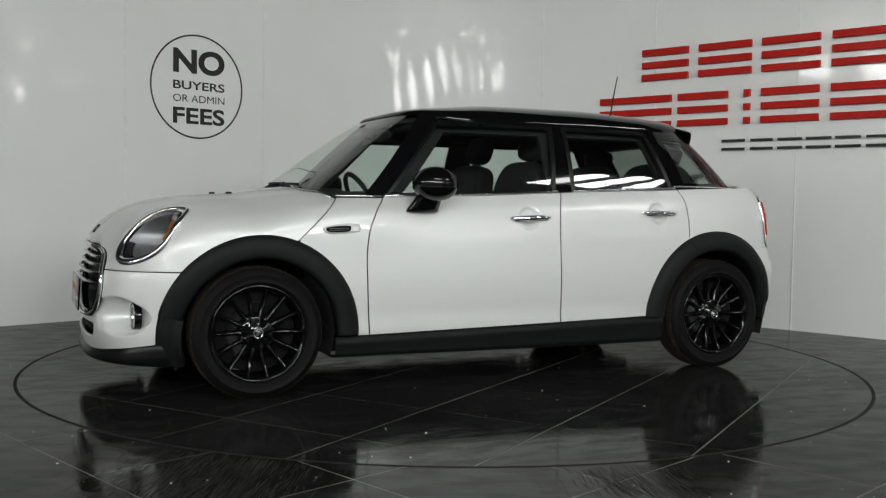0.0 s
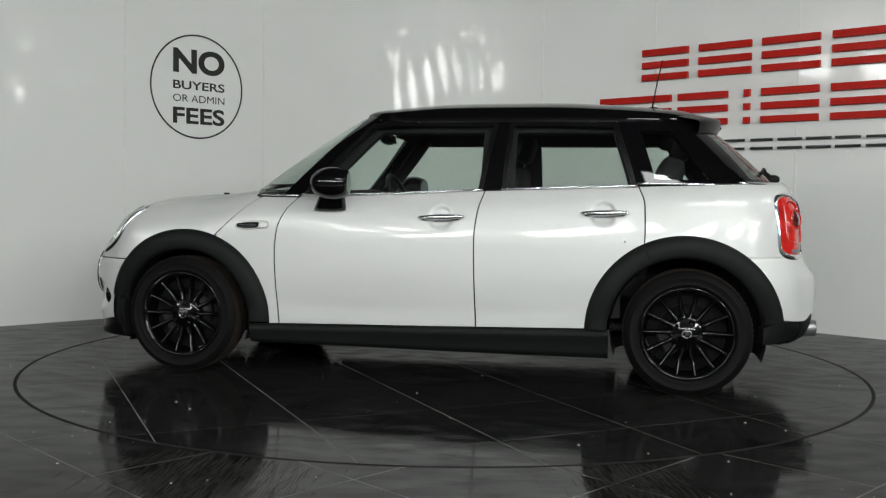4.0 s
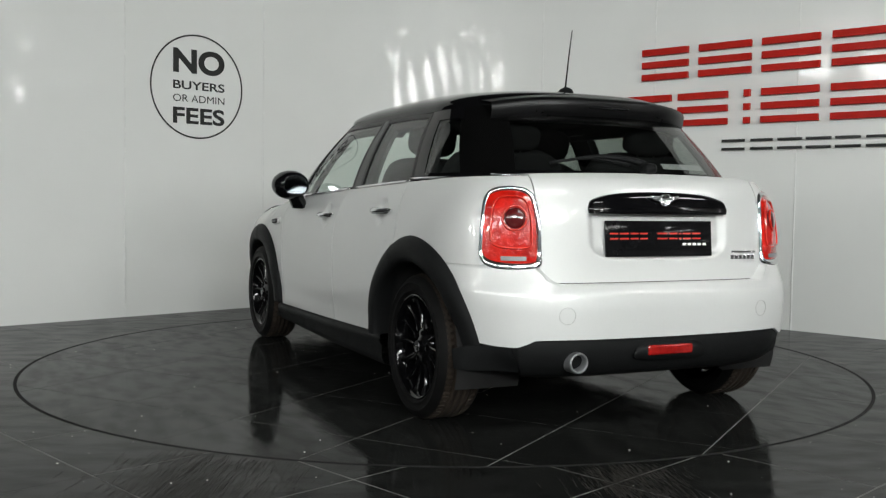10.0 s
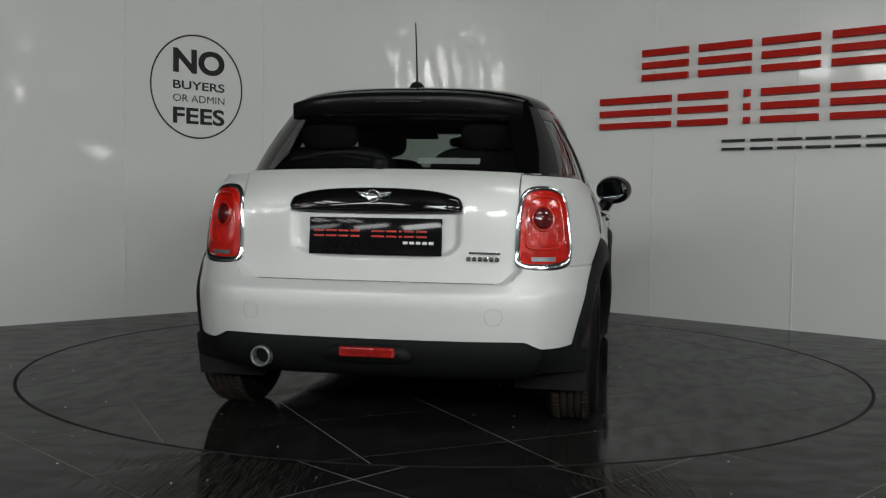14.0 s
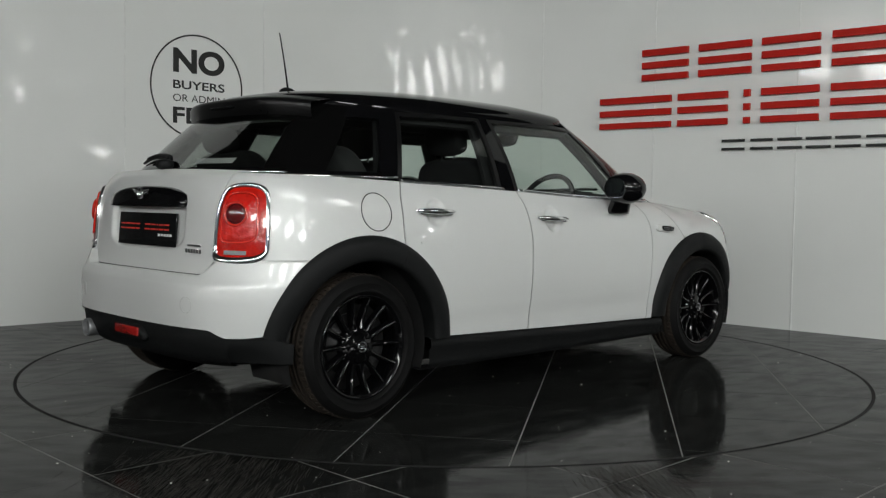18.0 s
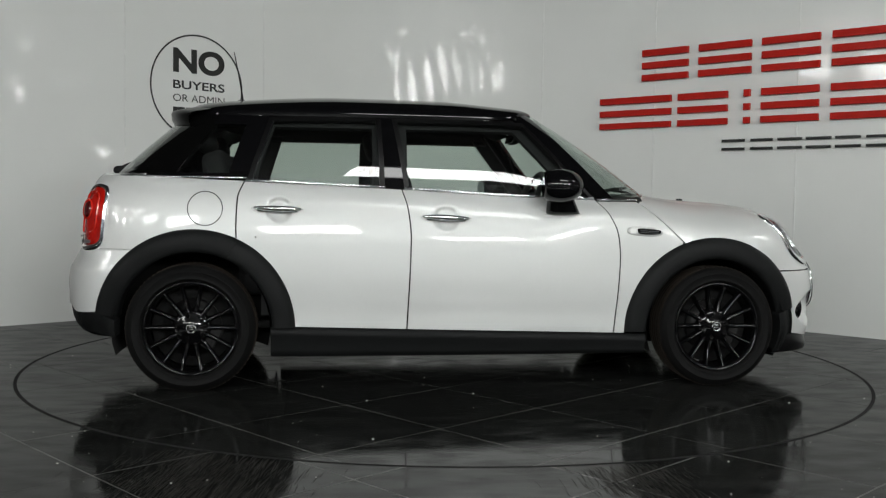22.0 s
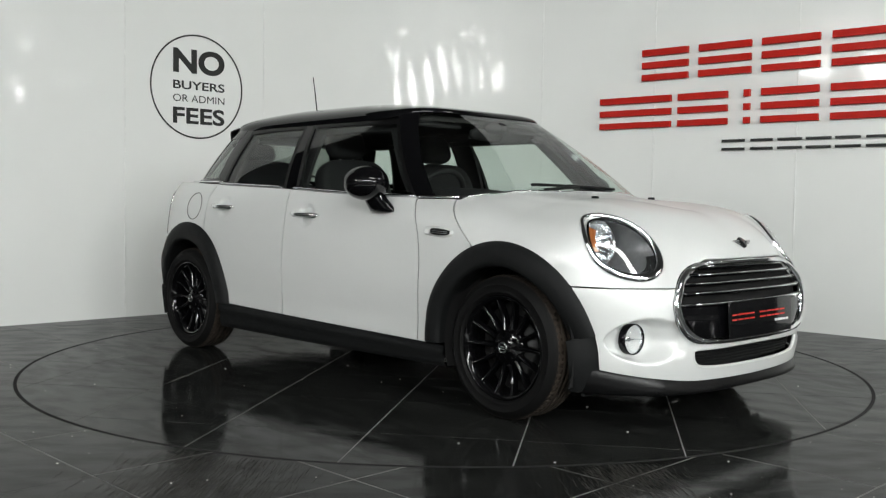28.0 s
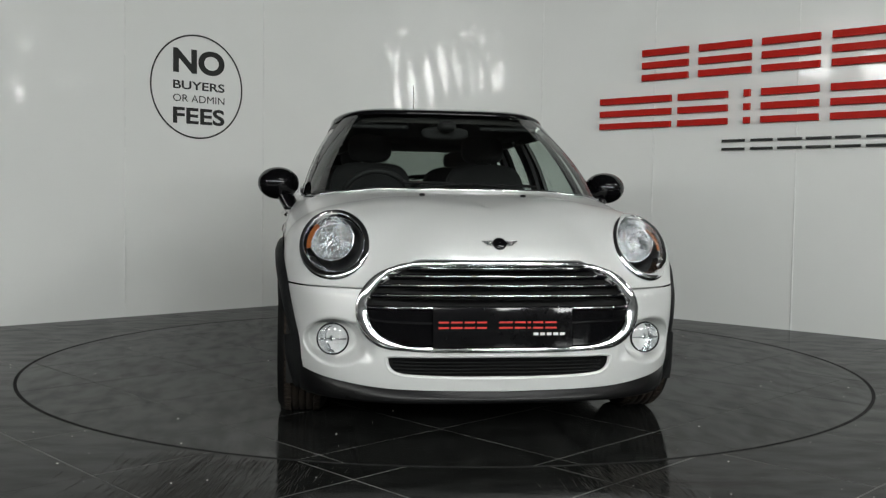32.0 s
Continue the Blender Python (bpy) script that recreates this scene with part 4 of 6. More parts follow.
def rear_pt(a, z, xr=XRT, inset=0.0):
    """A point of the rear contour; a runs from 0 at the side to 90 degrees at the middle of the back."""
    n = REAR_N
    w = side_w0(XS_R - .35, z) - inset
    x = XS_R + (xr(z) + inset - XS_R) * max(0, math.sin(a)) ** (2 / n)
    w = lerp(side_w(XS_R, z), w, sstep(0, .4, a)) - (inset if a < .4 else 0) * 0
    return Vector((x, w * max(0, math.cos(a)) ** (2 / n), z))


def rear_x(y, z, xr=XRT):
    w = side_w0(XS_R - .35, z)
    return XS_R + (xr(z) - XS_R) * max(0.0, 1 - min(1, abs(y) / w) ** REAR_N) ** (1 / REAR_N)


def rear_a_y(y, z):
    w = side_w0(XS_R - .35, z)
    return math.acos(min(1, (abs(y) / w) ** (REAR_N / 2)))


def rear_a_x(x, z, xr=XRT):
    return math.asin(min(1, max(0, (x - XS_R) / (xr(z) - XS_R)) ** (REAR_N / 2)))


# angle steps that give about even spacing round the contour
_tab = [rear_pt(k / 400 * math.pi / 2, .8) for k in range(401)]
_len = [0.0]
for k in range(400):
    _len.append(_len[-1] + (_tab[k + 1] - _tab[k]).length)


def even_angle(s):
    L = s * _len[-1]
    i = min(399, max(0, bisect_right(_len, L) - 1))
    return (i + (L - _len[i]) / max(1e-9, _len[i + 1] - _len[i])) / 400 * math.pi / 2


def even_s(a):
    f = a / (math.pi / 2) * 400
    i = min(399, int(f))
    return lerp(_len[i], _len[i + 1], f - i) / _len[-1]


QY = .548
for sgn in (1, -1):
    pts = []
    for i in range(61):
        row = []
        for j in range(37):
            t = j / 36
            z = .85
            for _ in range(3):
                s = lerp(even_s(0) + .0, even_s(rear_a_y(QY, z)), i / 60)
                p = rear_pt(even_angle(s), z)
                lo = max(.668, arch_z(RA, p.x) if abs(p.x - RA[0]) < RA[2] else 0)
                z = lerp(lo, BELT(p.x) - .004, t)
            p = rear_pt(even_angle(s), z)
            # meet the door's edge line
            p.x += (DOOR_R(max(z, .72)) - GAP2 - XS_R) * sstep(-1.35, -1.10, p.x)
            p.y *= sgn
            row.append(p)
        pts.append(row)
    quarter = part("quarter_panel", panel(pts), PAINT, car)
    backing(pts, .016)
    if sgn == -1:
        # fuel flap: a round lid with its seam
        cx, cz, r = -1.253, .860, .079
        loop = []
        for k in range(48):
            a = 2 * math.pi * k / 48
            x, z = cx + r * math.cos(a), cz + r * math.sin(a)
            loop.append(Vector((x, -rear_pt(rear_a_x(x, z), z).y - .0005, z)))
        bm = bmesh.new()
        tube(bm, loop, .0022, 6, closed=True)
        part("fuel_flap", bm, DARK, quarter, "round fuel flap seam")

# tailgate with its plate recess
def recess(y, z):
    r = (abs(y) / .322) ** 5 + (abs(z - .815) / .120) ** 5
    return .020 * sstep(1.30, .72, r)


def boot_lo(y):
    """The boot lid's lower edge, with round corners."""
    t = min(1, max(0, (abs(y) - .485) / .063))
    return .601 + .060 * (1 - math.sqrt(max(0, 1 - t * t)))


pts = []
for i in range(141):
    y = lerp(-QY + GAP2 * 1.5, QY - GAP2 * 1.5, i / 140)
    lo = boot_lo(y) + .002
    row = []
    for j in range(73):
        z = lerp(lo, 1.026 - .012 * (abs(y) / .55) ** 2, j / 72)
        row.append(Vector((rear_x(y, z) + recess(y, z) + .002, y, z)))
    row += [row[-1] + Vector((.006, 0, .005)), row[-1] + Vector((.07, 0, .006))]
    pts.append(row)
tailgate = part("tailgate", panel(pts), PAINT, car)
backing(pts, .03)

# rear bumper
def rear_arch_a(z):
    return rear_a_x(arch_x(RA, z, -1), z, XRB)


def bump_top(y):
    return boot_lo(y) - .003 if y < .548 else .664


BUMP_LO = curve([0, .50, .58, .615, .65, .70, .80], [.392, .394, .392, .376, .364, .366, .385])
pts = []
for i in range(181):
    s = 2 * i / 180 - 1
    row = []
    for j in range(31):
        z = .5
        for _ in range(4):
            s0 = even_s(rear_arch_a(z))
            a = even_angle(lerp(1.0, s0, abs(s)))
            p = rear_pt(a, z, XRB)
            z = lerp(BUMP_LO(p.y), bump_top(p.y), j / 30)
        p = rear_pt(a, z, XRB)
        p.y = math.copysign(p.y, s)
        row.append(p)
    lean = (Vector((-1.35, 0, p.z)) - p).normalized()
    row += [p + lean * .006 + Vector((0, 0, .0025)), p + lean * .045 + Vector((0, 0, .003))]
    pts.append(row)
rbumper = part("rear_bumper", panel(pts), PAINT, car)
backing([r[::3] for r in pts[::4]], .03)
for y in (.47, -.47):
    bm = bmesh.new()
    tube(bm, [Vector((rear_x(y + .032 * math.cos(a), .485 + .032 * math.sin(a), XRB) - .0006, y + .032 * math.cos(a), .485 + .032 * math.sin(a))) for a in [2 * math.pi * k / 32 for k in range(32)]], .0012, 5, closed=True)
    part("tow_cover", bm, SEAM, rbumper)

# black lower rear valance
pts = []
for i in range(121):
    s = 2 * i / 120 - 1
    row = []
    for z, ins in ((.42, .020), (.40, .014), (.37, .008), (.33, .010), (.29, .020), (.265, .034), (.245, .056), (.234, .085), (.230, .13)):
        a = even_angle(lerp(1.0, even_s(rear_arch_a(max(z, .3))), abs(s)))
        p = rear_pt(a, z, XRB, ins)
        p.y = math.copysign(p.y - (ins if a < .9 else 0), s)
        row.append(p)
    pts.append(row)
valance = part("rear_valance", panel(pts, 0), TRIM, car, "black grained lower valance")
bm = bmesh.new()
lathe(bm, [(.030, .10), (.030, .0), (.034, -.006), (.040, -.004), (.041, .004), (.041, .06)], 40, "Z")
bm.transform(Matrix.Translation((-1.947, .424, .306)) @ Matrix.Rotation(radians(90), 4, "Y"))
part("exhaust_tip", bm, LAMP_GREY, valance, "chrome exhaust tip")
bm = bmesh.new()
cyl(bm, Matrix.Translation((-1.90, .424, .306)) @ Matrix.Rotation(radians(90), 4, "Y"), .030, .030, .004, 30)
part("exhaust_bore", bm, DARK, valance)
bm = bmesh.new()
prism(bm, smooth_loop([(-.15, .030), (0, .036), (.15, .030), (.165, .0), (.12, -.030), (0, -.034), (-.12, -.030), (-.165, .0)], 32), .016, Matrix(((0, 0, -1, -1.938), (1, 0, 0, .003), (0, -1, 0, .338), (0, 0, 0, 1))))
part("rear_fog_surround", bm, TRIM, valance)
bm = bmesh.new()
box(bm, pose(-1.952, .003, .340), .016, .216, .040, .009, 3)
part("rear_fog_light", bm, RED_DEEP, valance, "red rear fog light")

# tail lamps
TAIL = smooth_loop([(.544, .693), (.559, .669), (.603, .662), (.664, .664), (.710, .676), (.729, .707), (.727, .762), (.721, .824), (.710, .893), (.692, .938), (.658, .958), (.609, .960), (.572, .948), (.553, .914), (.545, .845), (.542, .769)], 72)
for sgn in (1, -1):
    lamp = new("tail_light")
    lamp.parent = car
    cy, cz = .635, .81

    def tail_pt(y, z, off):
        return Vector((rear_x(y, z) - off, sgn * y, z))
    bm = bmesh.new()
    tube(bm, [tail_pt(y, z, .003) + Vector((0, sgn * .001, 0)) for y, z in TAIL], lambda f: .0105 + .0085 * sstep(.72, .66, TAIL[min(71, int(round(f * 71)))][1]), 10, closed=True, up=(-.8, sgn * .6, 0))
    part("chrome_ring", bm, CHROME, lamp, "chrome tail lamp ring")
    bm = bmesh.new()
    rings = [[tail_pt(cy + (y - cy) * g, cz + (z - cz) * g, .006 + .014 * (1 - g ** 2)) + Vector((0, sgn * .008, 0)) for y, z in TAIL] for g in (.95, .86, .7, .5, .3, .1, .01)]
    grid(bm, [[r[k % 72] for r in rings] for k in range(73)])
    bmesh.ops.remove_doubles(bm, verts=bm.verts[:], dist=1e-5)
    outward(bm, CARC)
    part("lens", bm, RED_LENS, lamp, "glossy red tail lamp lens")
    nrm = Vector((-.80, sgn * .55, .12)).normalized()
    c0 = tail_pt(.628, .848, .022) + Vector((0, sgn * .008, 0))
    m = nrm.to_track_quat("Z", "Y").to_matrix().to_4x4()
    m.translation = c0
    bm = bmesh.new()
    lathe(bm, [(.042, -.012), (.040, .000), (.030, .006), (.012, .009), (.001, .009)], 30, "Z")
    bm.transform(m)
    part("bulb_window", bm, RED_DARK, lamp, "dark round bulb window")
    bm = bmesh.new()
    lathe(bm, [(.042, .0), (.046, .004), (.050, .0), (.046, -.006)], 30, "Z")
    bm.transform(m)
    part("bulb_ring", bm, RED_BRIGHT, lamp, "bright red ring round the bulb window")
    bm = bmesh.new()
    guide = [TAIL[k % 72] for k in range(-28, 46)]
    tube(bm, [tail_pt(cy + (y - cy) * .72, .832 + (z - cz) * .66, .016) + Vector((0, sgn * .008, 0)) for y, z in guide], .0045, 6)
    part("light_guide", bm, RED_BRIGHT, lamp, "bright red curved light guide")
    rows = [[tail_pt(lerp(.590, .675, k / 8), z, .0165) + Vector((0, sgn * .008, 0)) for z in (.688, .704)] for k in range(9)]
    part("reverse_lens", panel(rows, .004), LAMP_GREY, lamp, "grey reversing lens")

# boot handle, badge, plate, lettering bars, wiper
hb = smooth_loop([(-.30, .868), (-.335, .876), (-.335, .900), (-.31, .926), (-.20, .949), (0, .957), (.20, .949), (.31, .926), (.335, .900), (.335, .876), (.30, .868), (0, .865)], 72)
bm = bmesh.new()
rings = [[Vector((rear_x(y * g, .905 + (z - .905) * g) - o, y * g, .905 + (z - .905) * g)) for y, z in hb] for g, o in ((1.0, -.004), (.995, .010), (.96, .018), (.8, .022), (.5, .024), (.02, .024))]
grid(bm, [[r[k % 72] for r in rings] for k in range(73)])
bmesh.ops.remove_doubles(bm, verts=bm.verts[:], dist=1e-5)
outward(bm, CARC)
handle = part("boot_handle", bm, BLACK_GLOSS, tailgate, "gloss black boot handle bar")
bm = bmesh.new()
lathe(bm, [(.024, -.004), (.025, .004), (.021, .006), (.020, .002), (.001, .002)], 28, "Z")
bm.transform(Matrix.Translation((-1.892, 0, .925)) @ Matrix.Rotation(radians(-90), 4, "Y"))
part("badge", bm, CHROME, handle, "round chrome badge")
for s in (1, -1):
    for k in range(2):
        bm = bmesh.new()
        tube(bm, [Vector((-1.892, s * .024, .932 - .010 * k)), Vector((-1.890, s * (.068 - .012 * k), .940 - .010 * k))], .0045, 6, squash=.7)
        part("badge_wing", bm, CHROME, handle)
show_plate(tailgate, pose(-1.862, -.001, .771, 0, 0, 180) @ pose(0, 0, 0, 0, -5, 0), .520, .142, 1)
for k in range(6):
    bm = bmesh.new()
    box(bm, Matrix.Translation((rear_x(.36, .70) - .003 + .0, -.365 - k * .0215, .694)) @ Matrix.Rotation(radians(-4), 4, "Z"), .004, .016, .017, .001)
    part("lettering_bar", bm, CHROME, tailgate)
bm = bmesh.new()
box(bm, Matrix.Translation((rear_x(.36, .72) - .003, -.425, .716)) @ Matrix.Rotation(radians(-4), 4, "Z"), .004, .12, .008, .001)
part("lettering_bar", bm, CHROME, tailgate)

# ---- greenhouse
GW = curve([.92, 1.0, 1.1, 1.2, 1.3, 1.34, 1.40], [.757, .735, .701, .656, .600, .575, .535])
GXF = curve([.90, .935, .96, 1.068, 1.192, 1.285, 1.363, 1.40], [1.05, .995, .960, .823, .664, .534, .406, .33])
GXR = curve([.98, 1.03, 1.16, 1.255, 1.338, 1.40], [-1.805, -1.757, -1.618, -1.508, -1.405, -1.335])
GN_R = 2.85
GF_S, GR_S = -.2, -.9


def gn_f(z):
    return lerp(6.0, 4.0, sstep(.93, 1.36, z))


def gh_front(a, z, sgn=1):
    """Front half of the glasshouse contour: a = 0 at the middle of the windscreen, 90 degrees at the side."""
    n = gn_f(z)
    return Vector((GF_S + (GXF(z) - GF_S) * max(0, math.cos(a)) ** (2 / n), sgn * GW(z) * max(0, math.sin(a)) ** (2 / n), z))


def gh_rear(a, z, sgn=1):
    n = GN_R
    return Vector((GR_S + (GXR(z) - GR_S) * max(0, math.cos(a)) ** (2 / n), sgn * GW(z) * max(0, math.sin(a)) ** (2 / n), z))


def gh_a_y(y, z, rear=False):
    n = GN_R if rear else gn_f(z)
    return math.asin(min(1, (abs(y) / GW(z)) ** (n / 2)))


def gh_a_x(x, z, rear=False):
    n = GN_R if rear else gn_f(z)
    s, e = (GR_S, GXR(z)) if rear else (GF_S, GXF(z))
    return math.acos(min(1, max(0, (x - s) / (e - s)) ** (n / 2)))


def gh_y(x, z):
    if x > GF_S:
        return gh_front(gh_a_x(x, z), z).y
    if x < GR_S:
        return gh_rear(gh_a_x(x, z, True), z).y
    return GW(z)


ZTOP = 1.318
AP_X = curve([.93, .948, 1.311, 1.36], [.632, .615, .300, .255])   # rear edge of the windscreen pillar


def WS_Y(z):
    """Half-width of the windscreen, which wraps round to the slim pillars."""
    return gh_front(gh_a_x(AP_X(z) + lerp(.085, .065, (z - .93) / .43), z), z).y

# windscreen
pts = []
for i in range(61):
    s = 2 * i / 60 - 1
    row = []
    for j in range(25):
        z = lerp(.945, 1.352, j / 24)
        # base and top edges sweep back towards the pillars
        z -= .012 * abs(s) ** 3 * (1 - j / 24)
        y = math.sin(s * math.pi / 2) * WS_Y(z)
        row.append(gh_front(gh_a_y(y, z), z, 1 if s >= 0 else -1))
    pts.append(row)
ws = part("windscreen", panel(pts, .004), GLASS, car, "clear slightly green windscreen")
ws.visible_shadow = False
for sgn in (1, -1):
    rows = []
    for j in range(25):
        z = lerp(.93, 1.362, j / 24)
        a0, a1 = gh_a_x(AP_X(z) + lerp(.10, .08, (z - .93) / .43), z), gh_a_x(AP_X(z) - .004, z)
        rows.append([gh_front(lerp(a0, a1, k / 12), z, sgn) * 1.0 + Vector((0, sgn * .002, 0)) for k in range(13)])
    part("windscreen_pillar", panel(rows, .03), BLACK_GLOSS, car, "gloss black windscreen pillar")

# side windows: (front line, rear line)
FD_R = curve([.93, .975, 1.314], [-.318, -.322, -.374])
RD_F = curve([.93, .99, 1.322], [-.414, -.415, -.430])
RD_R = curve([.98, 1.023, 1.329], [-1.070, -1.060, -.962])


def glass_patch(xl, xr, zb, zt, sgn, off=0.0, nu=16, nv=14):
    return side_patch(xl, xr, zb, zt, nu, nv, sgn, off, gh_y)


def offs(f, d):
    return lambda v: f(v) + d


for sgn in (1, -1):
    fd, rd = doors["F", sgn], doors["R", sgn]
    zb = offs(BELT, .010)
    for nm, door, xl, xr in (("front", fd, FD_R, AP_X), ("rear", rd, RD_R, RD_F)):
        zt = lambda x: ZTOP - .012 * sstep(-.6, -1.1, x) - .006 * sstep(0, .3, x)
        g = part("window_glass", panel(glass_patch(offs(xl, .016), offs(xr, -.016), zb, offs(zt, -.012), sgn, -.006), .003), GLASS, door, "slightly green door window")
        g.visible_shadow = False
        # rubber and black frame round the glass
        for fl, fr, b, t in ((xl, offs(xl, .024), BELT, zt), (offs(xr, -.024), xr, BELT, zt), (xl, xr, offs(zt, -.020), zt)):
            part("window_frame", panel(glass_patch(fl, fr, b, t, sgn, .001, 12 if fr is xr and fl is xl else 4, 12), .02), FRAME, door, "satin black window frame")
        # bright belt strip
        bm = bmesh.new()
        path = [Vector((x, sgn * (side_w(x, BELT(x) - .004) * .5 + gh_y(x, BELT(x)) * .5 + .004), BELT(x) + .002)) for x in [lerp(xl(.97), xr(.94), k / 20) for k in range(21)]]
        tube(bm, path, .0065, 6)
        part("belt_strip", bm, CHROME, door, "chrome belt strip")
    # middle pillar
    part("middle_pillar", panel(side_patch(RD_F, FD_R, BELT, lambda x: ZTOP, 6, 12, sgn, .000, gh_y), .03), BLACK_GLOSS, car, "gloss black middle pillar")
    # rear side glass and the black corner that wraps to the tailgate
    # solid surround made of strips with a see-through pane between
    def strip(xa, xb, z0, z1, name, material, off=0.0, n=10):
        rows = []
        for j in range(13):
            z = lerp(z0, z1, j / 12)
            a0, a1 = gh_a_x(xa(z), z, True), gh_a_x(xb(z), z, True)
            rows.append([gh_rear(lerp(a0, a1, k / n), z, sgn) + Vector((0, sgn * off, 0)) for k in range(n + 1)])
        return part(name, panel(rows, .003 if material is GLASS else .02), material, car)
    edge = lambda z: lerp(-1.60, -1.325, (z - 1.0) / .33)
    strip(RD_R, lambda z: RD_R(z) - .095, 1.0, 1.335, "rear_pillar", BLACK_GLOSS)
    g = strip(lambda z: RD_R(z) - .094, lambda z: lerp(-1.43, -1.22, (z - 1.025) / .25), 1.025, 1.275, "quarter_window", GLASS, -.003)
    g.visible_shadow = False
    strip(lambda z: lerp(-1.425, -1.175, (z - 1.0) / .335), edge, 1.0, 1.335, "corner_pillar", PILLAR)
    strip(lambda z: RD_R(z) - .07, lambda z: lerp(-1.43, -1.20, (z - 1.025) / .29), 1.268, 1.335, "window_header", BLACK_GLOSS, .001)
    strip(lambda z: RD_R(z) - .06, lambda z: -1.50, 1.0, 1.028, "window_sill", BLACK_GLOSS, .001)
    bm = bmesh.new()
    tube(bm, [gh_rear(gh_a_x(x, 1.005, True), 1.006, sgn) + Vector((0, sgn * .008, 0)) for x in [lerp(-1.07, -1.62, k / 16) for k in range(17)]], .0065, 6)
    part("belt_strip", bm, CHROME, car, "chrome belt strip")

# rear screen
RS_Y = curve([1.02, 1.34], [.575, .455])
pts = []
for i in range(37):
    s = 2 * i / 36 - 1
    row = []
    for j in range(17):
        z = lerp(1.035, 1.33, j / 16)
        row.append(gh_rear(gh_a_y(s * RS_Y(z) * .93, z, True), z, 1 if s >= 0 else -1))
    pts.append(row)
rs = part("rear_window", panel(pts, .004), REAR_GLASS, tailgate, "dark tinted rear window")
rs.visible_shadow = False
for sgn in (1, -1):
    rows = []
    for j in range(17):
        z = lerp(1.012, 1.34, j / 16)
        a0, a1 = gh_a_y(RS_Y(z) * .92, z, True), gh_a_x(lerp(-1.60, -1.325, (z - 1.0) / .33) + .004, z, True)
        rows.append([gh_rear(lerp(a0, a1, k / 10), z, sgn) for k in range(11)])
    part("window_border", panel(rows, .01), PILLAR, tailgate, "black glazed border of the rear window")
rows = [[gh_rear(gh_a_y(lerp(-.55, .55, k / 24), z, True), z, 1 if k >= 12 else -1) for k in range(25)] for z in (1.010, 1.024, 1.038)]
part("window_base", panel(rows, .01), BLACK_GLOSS, tailgate)
bm = bmesh.new()
tube(bm, [gh_rear(gh_a_y(lerp(-.60, .60, k / 30), 1.02, True), 1.018, 1 if k >= 15 else -1) + Vector((-.006, 0, 0)) for k in range(31)], .006, 6)
part("belt_strip", bm, CHROME, tailgate, "chrome strip under the rear window")

# ---- roof
ZR = curve([-1.6, -1.35, -1.1, -.6, -.2, .1, .3], [1.352, 1.387, 1.415, 1.448, 1.446, 1.417, 1.386])
def roof_rail(k, n, sgn):
    """The line from which the roof rises: windscreen header, rail, rear edge."""
    f = k / n
    if f < .3:
        a = f / .3 * math.pi / 2
        z = lerp(1.362, 1.312, sstep(0.35, 1.0, f / .3))
        return gh_front(a, z, sgn)
    if f < .6:
        x = lerp(GF_S, GR_S, (f - .3) / .3)
        return Vector((x, sgn * GW(1.312), 1.312))
    a = math.pi / 2 * (1 - (f - .6) / .4)
    z = lerp(1.312, 1.345, sstep(0, 1.0, (f - .6) / .4))
    return gh_rear(a, z, sgn)


pts = []
NR = 120
for sgn, ks in ((-1, range(NR, -1, -1)), (1, range(1, NR + 1))):
    for k in ks:
        c = roof_rail(k, NR, sgn)
        sx = -.55 + (c.x + .55) * .80
        row = []
        for j in range(19):
            ep = j / 18 * math.pi / 2
            h = 1 - max(0, math.cos(ep)) ** (2 / 2.5)
            row.append(Vector((lerp(c.x, sx, h), c.y * (1 - h), c.z + (ZR(sx) - c.z) * math.sin(ep) ** (2 / 2.5))))
        pts.append(row)
part("roof", panel(pts, .02), BLACK_GLOSS, car, "gloss black roof")
# inner lining
bm = panel([[p - Vector((0, 0, .045)) for p in row] for row in pts], 0)
bm.transform(Matrix.Translation((0, 0, 0)) @ Matrix.Diagonal((.97, .95, 1, 1)))
part("headlining", bm, HEADLINER, car, "grey headlining")
# spoiler
pts = []
for i in range(41):
    y = lerp(-.505, .505, i / 40)
    k = 1 - (abs(y) / .53) ** 3.2
    tip = -1.345 - .150 * k
    root = -1.16
    end = (abs(y) / .505) ** 6
    zt = lerp(1.322, 1.352, k)
    zr0 = ZR(root) - .075 * (abs(y) / .55) ** 2.4 - .006
    row = [Vector((root, y, zr0 + .004)), Vector((lerp(root, tip, .5), y, lerp(zr0, zt, .42) + .010)), Vector((lerp(root, tip, .85), y, lerp(zr0, zt, .86) + .006)),
           Vector((tip + .006, y, zt + .002)), Vector((tip, y, zt - .012)), Vector((tip + .004, y, zt - .045)), Vector((tip + .022, y, zt - .078 - .012 * end)), Vector((tip + .06, y, zt - .092 - .014 * end)), Vector((tip + .16, y, zt - .092)), Vector((tip + .22, y, zt - .05))]
    pts.append(row)
spoiler = part("roof_spoiler", panel(pts, 0, centre=(-1.3, 0, 1.33)), FRAME, car, "satin black roof spoiler")
bm = bmesh.new()
box(bm, pose(-1.494, 0, 1.318), .012, .20, .012, .004)
part("brake_light", bm, PLATE_BLACK, spoiler, "dark smoked high brake light")
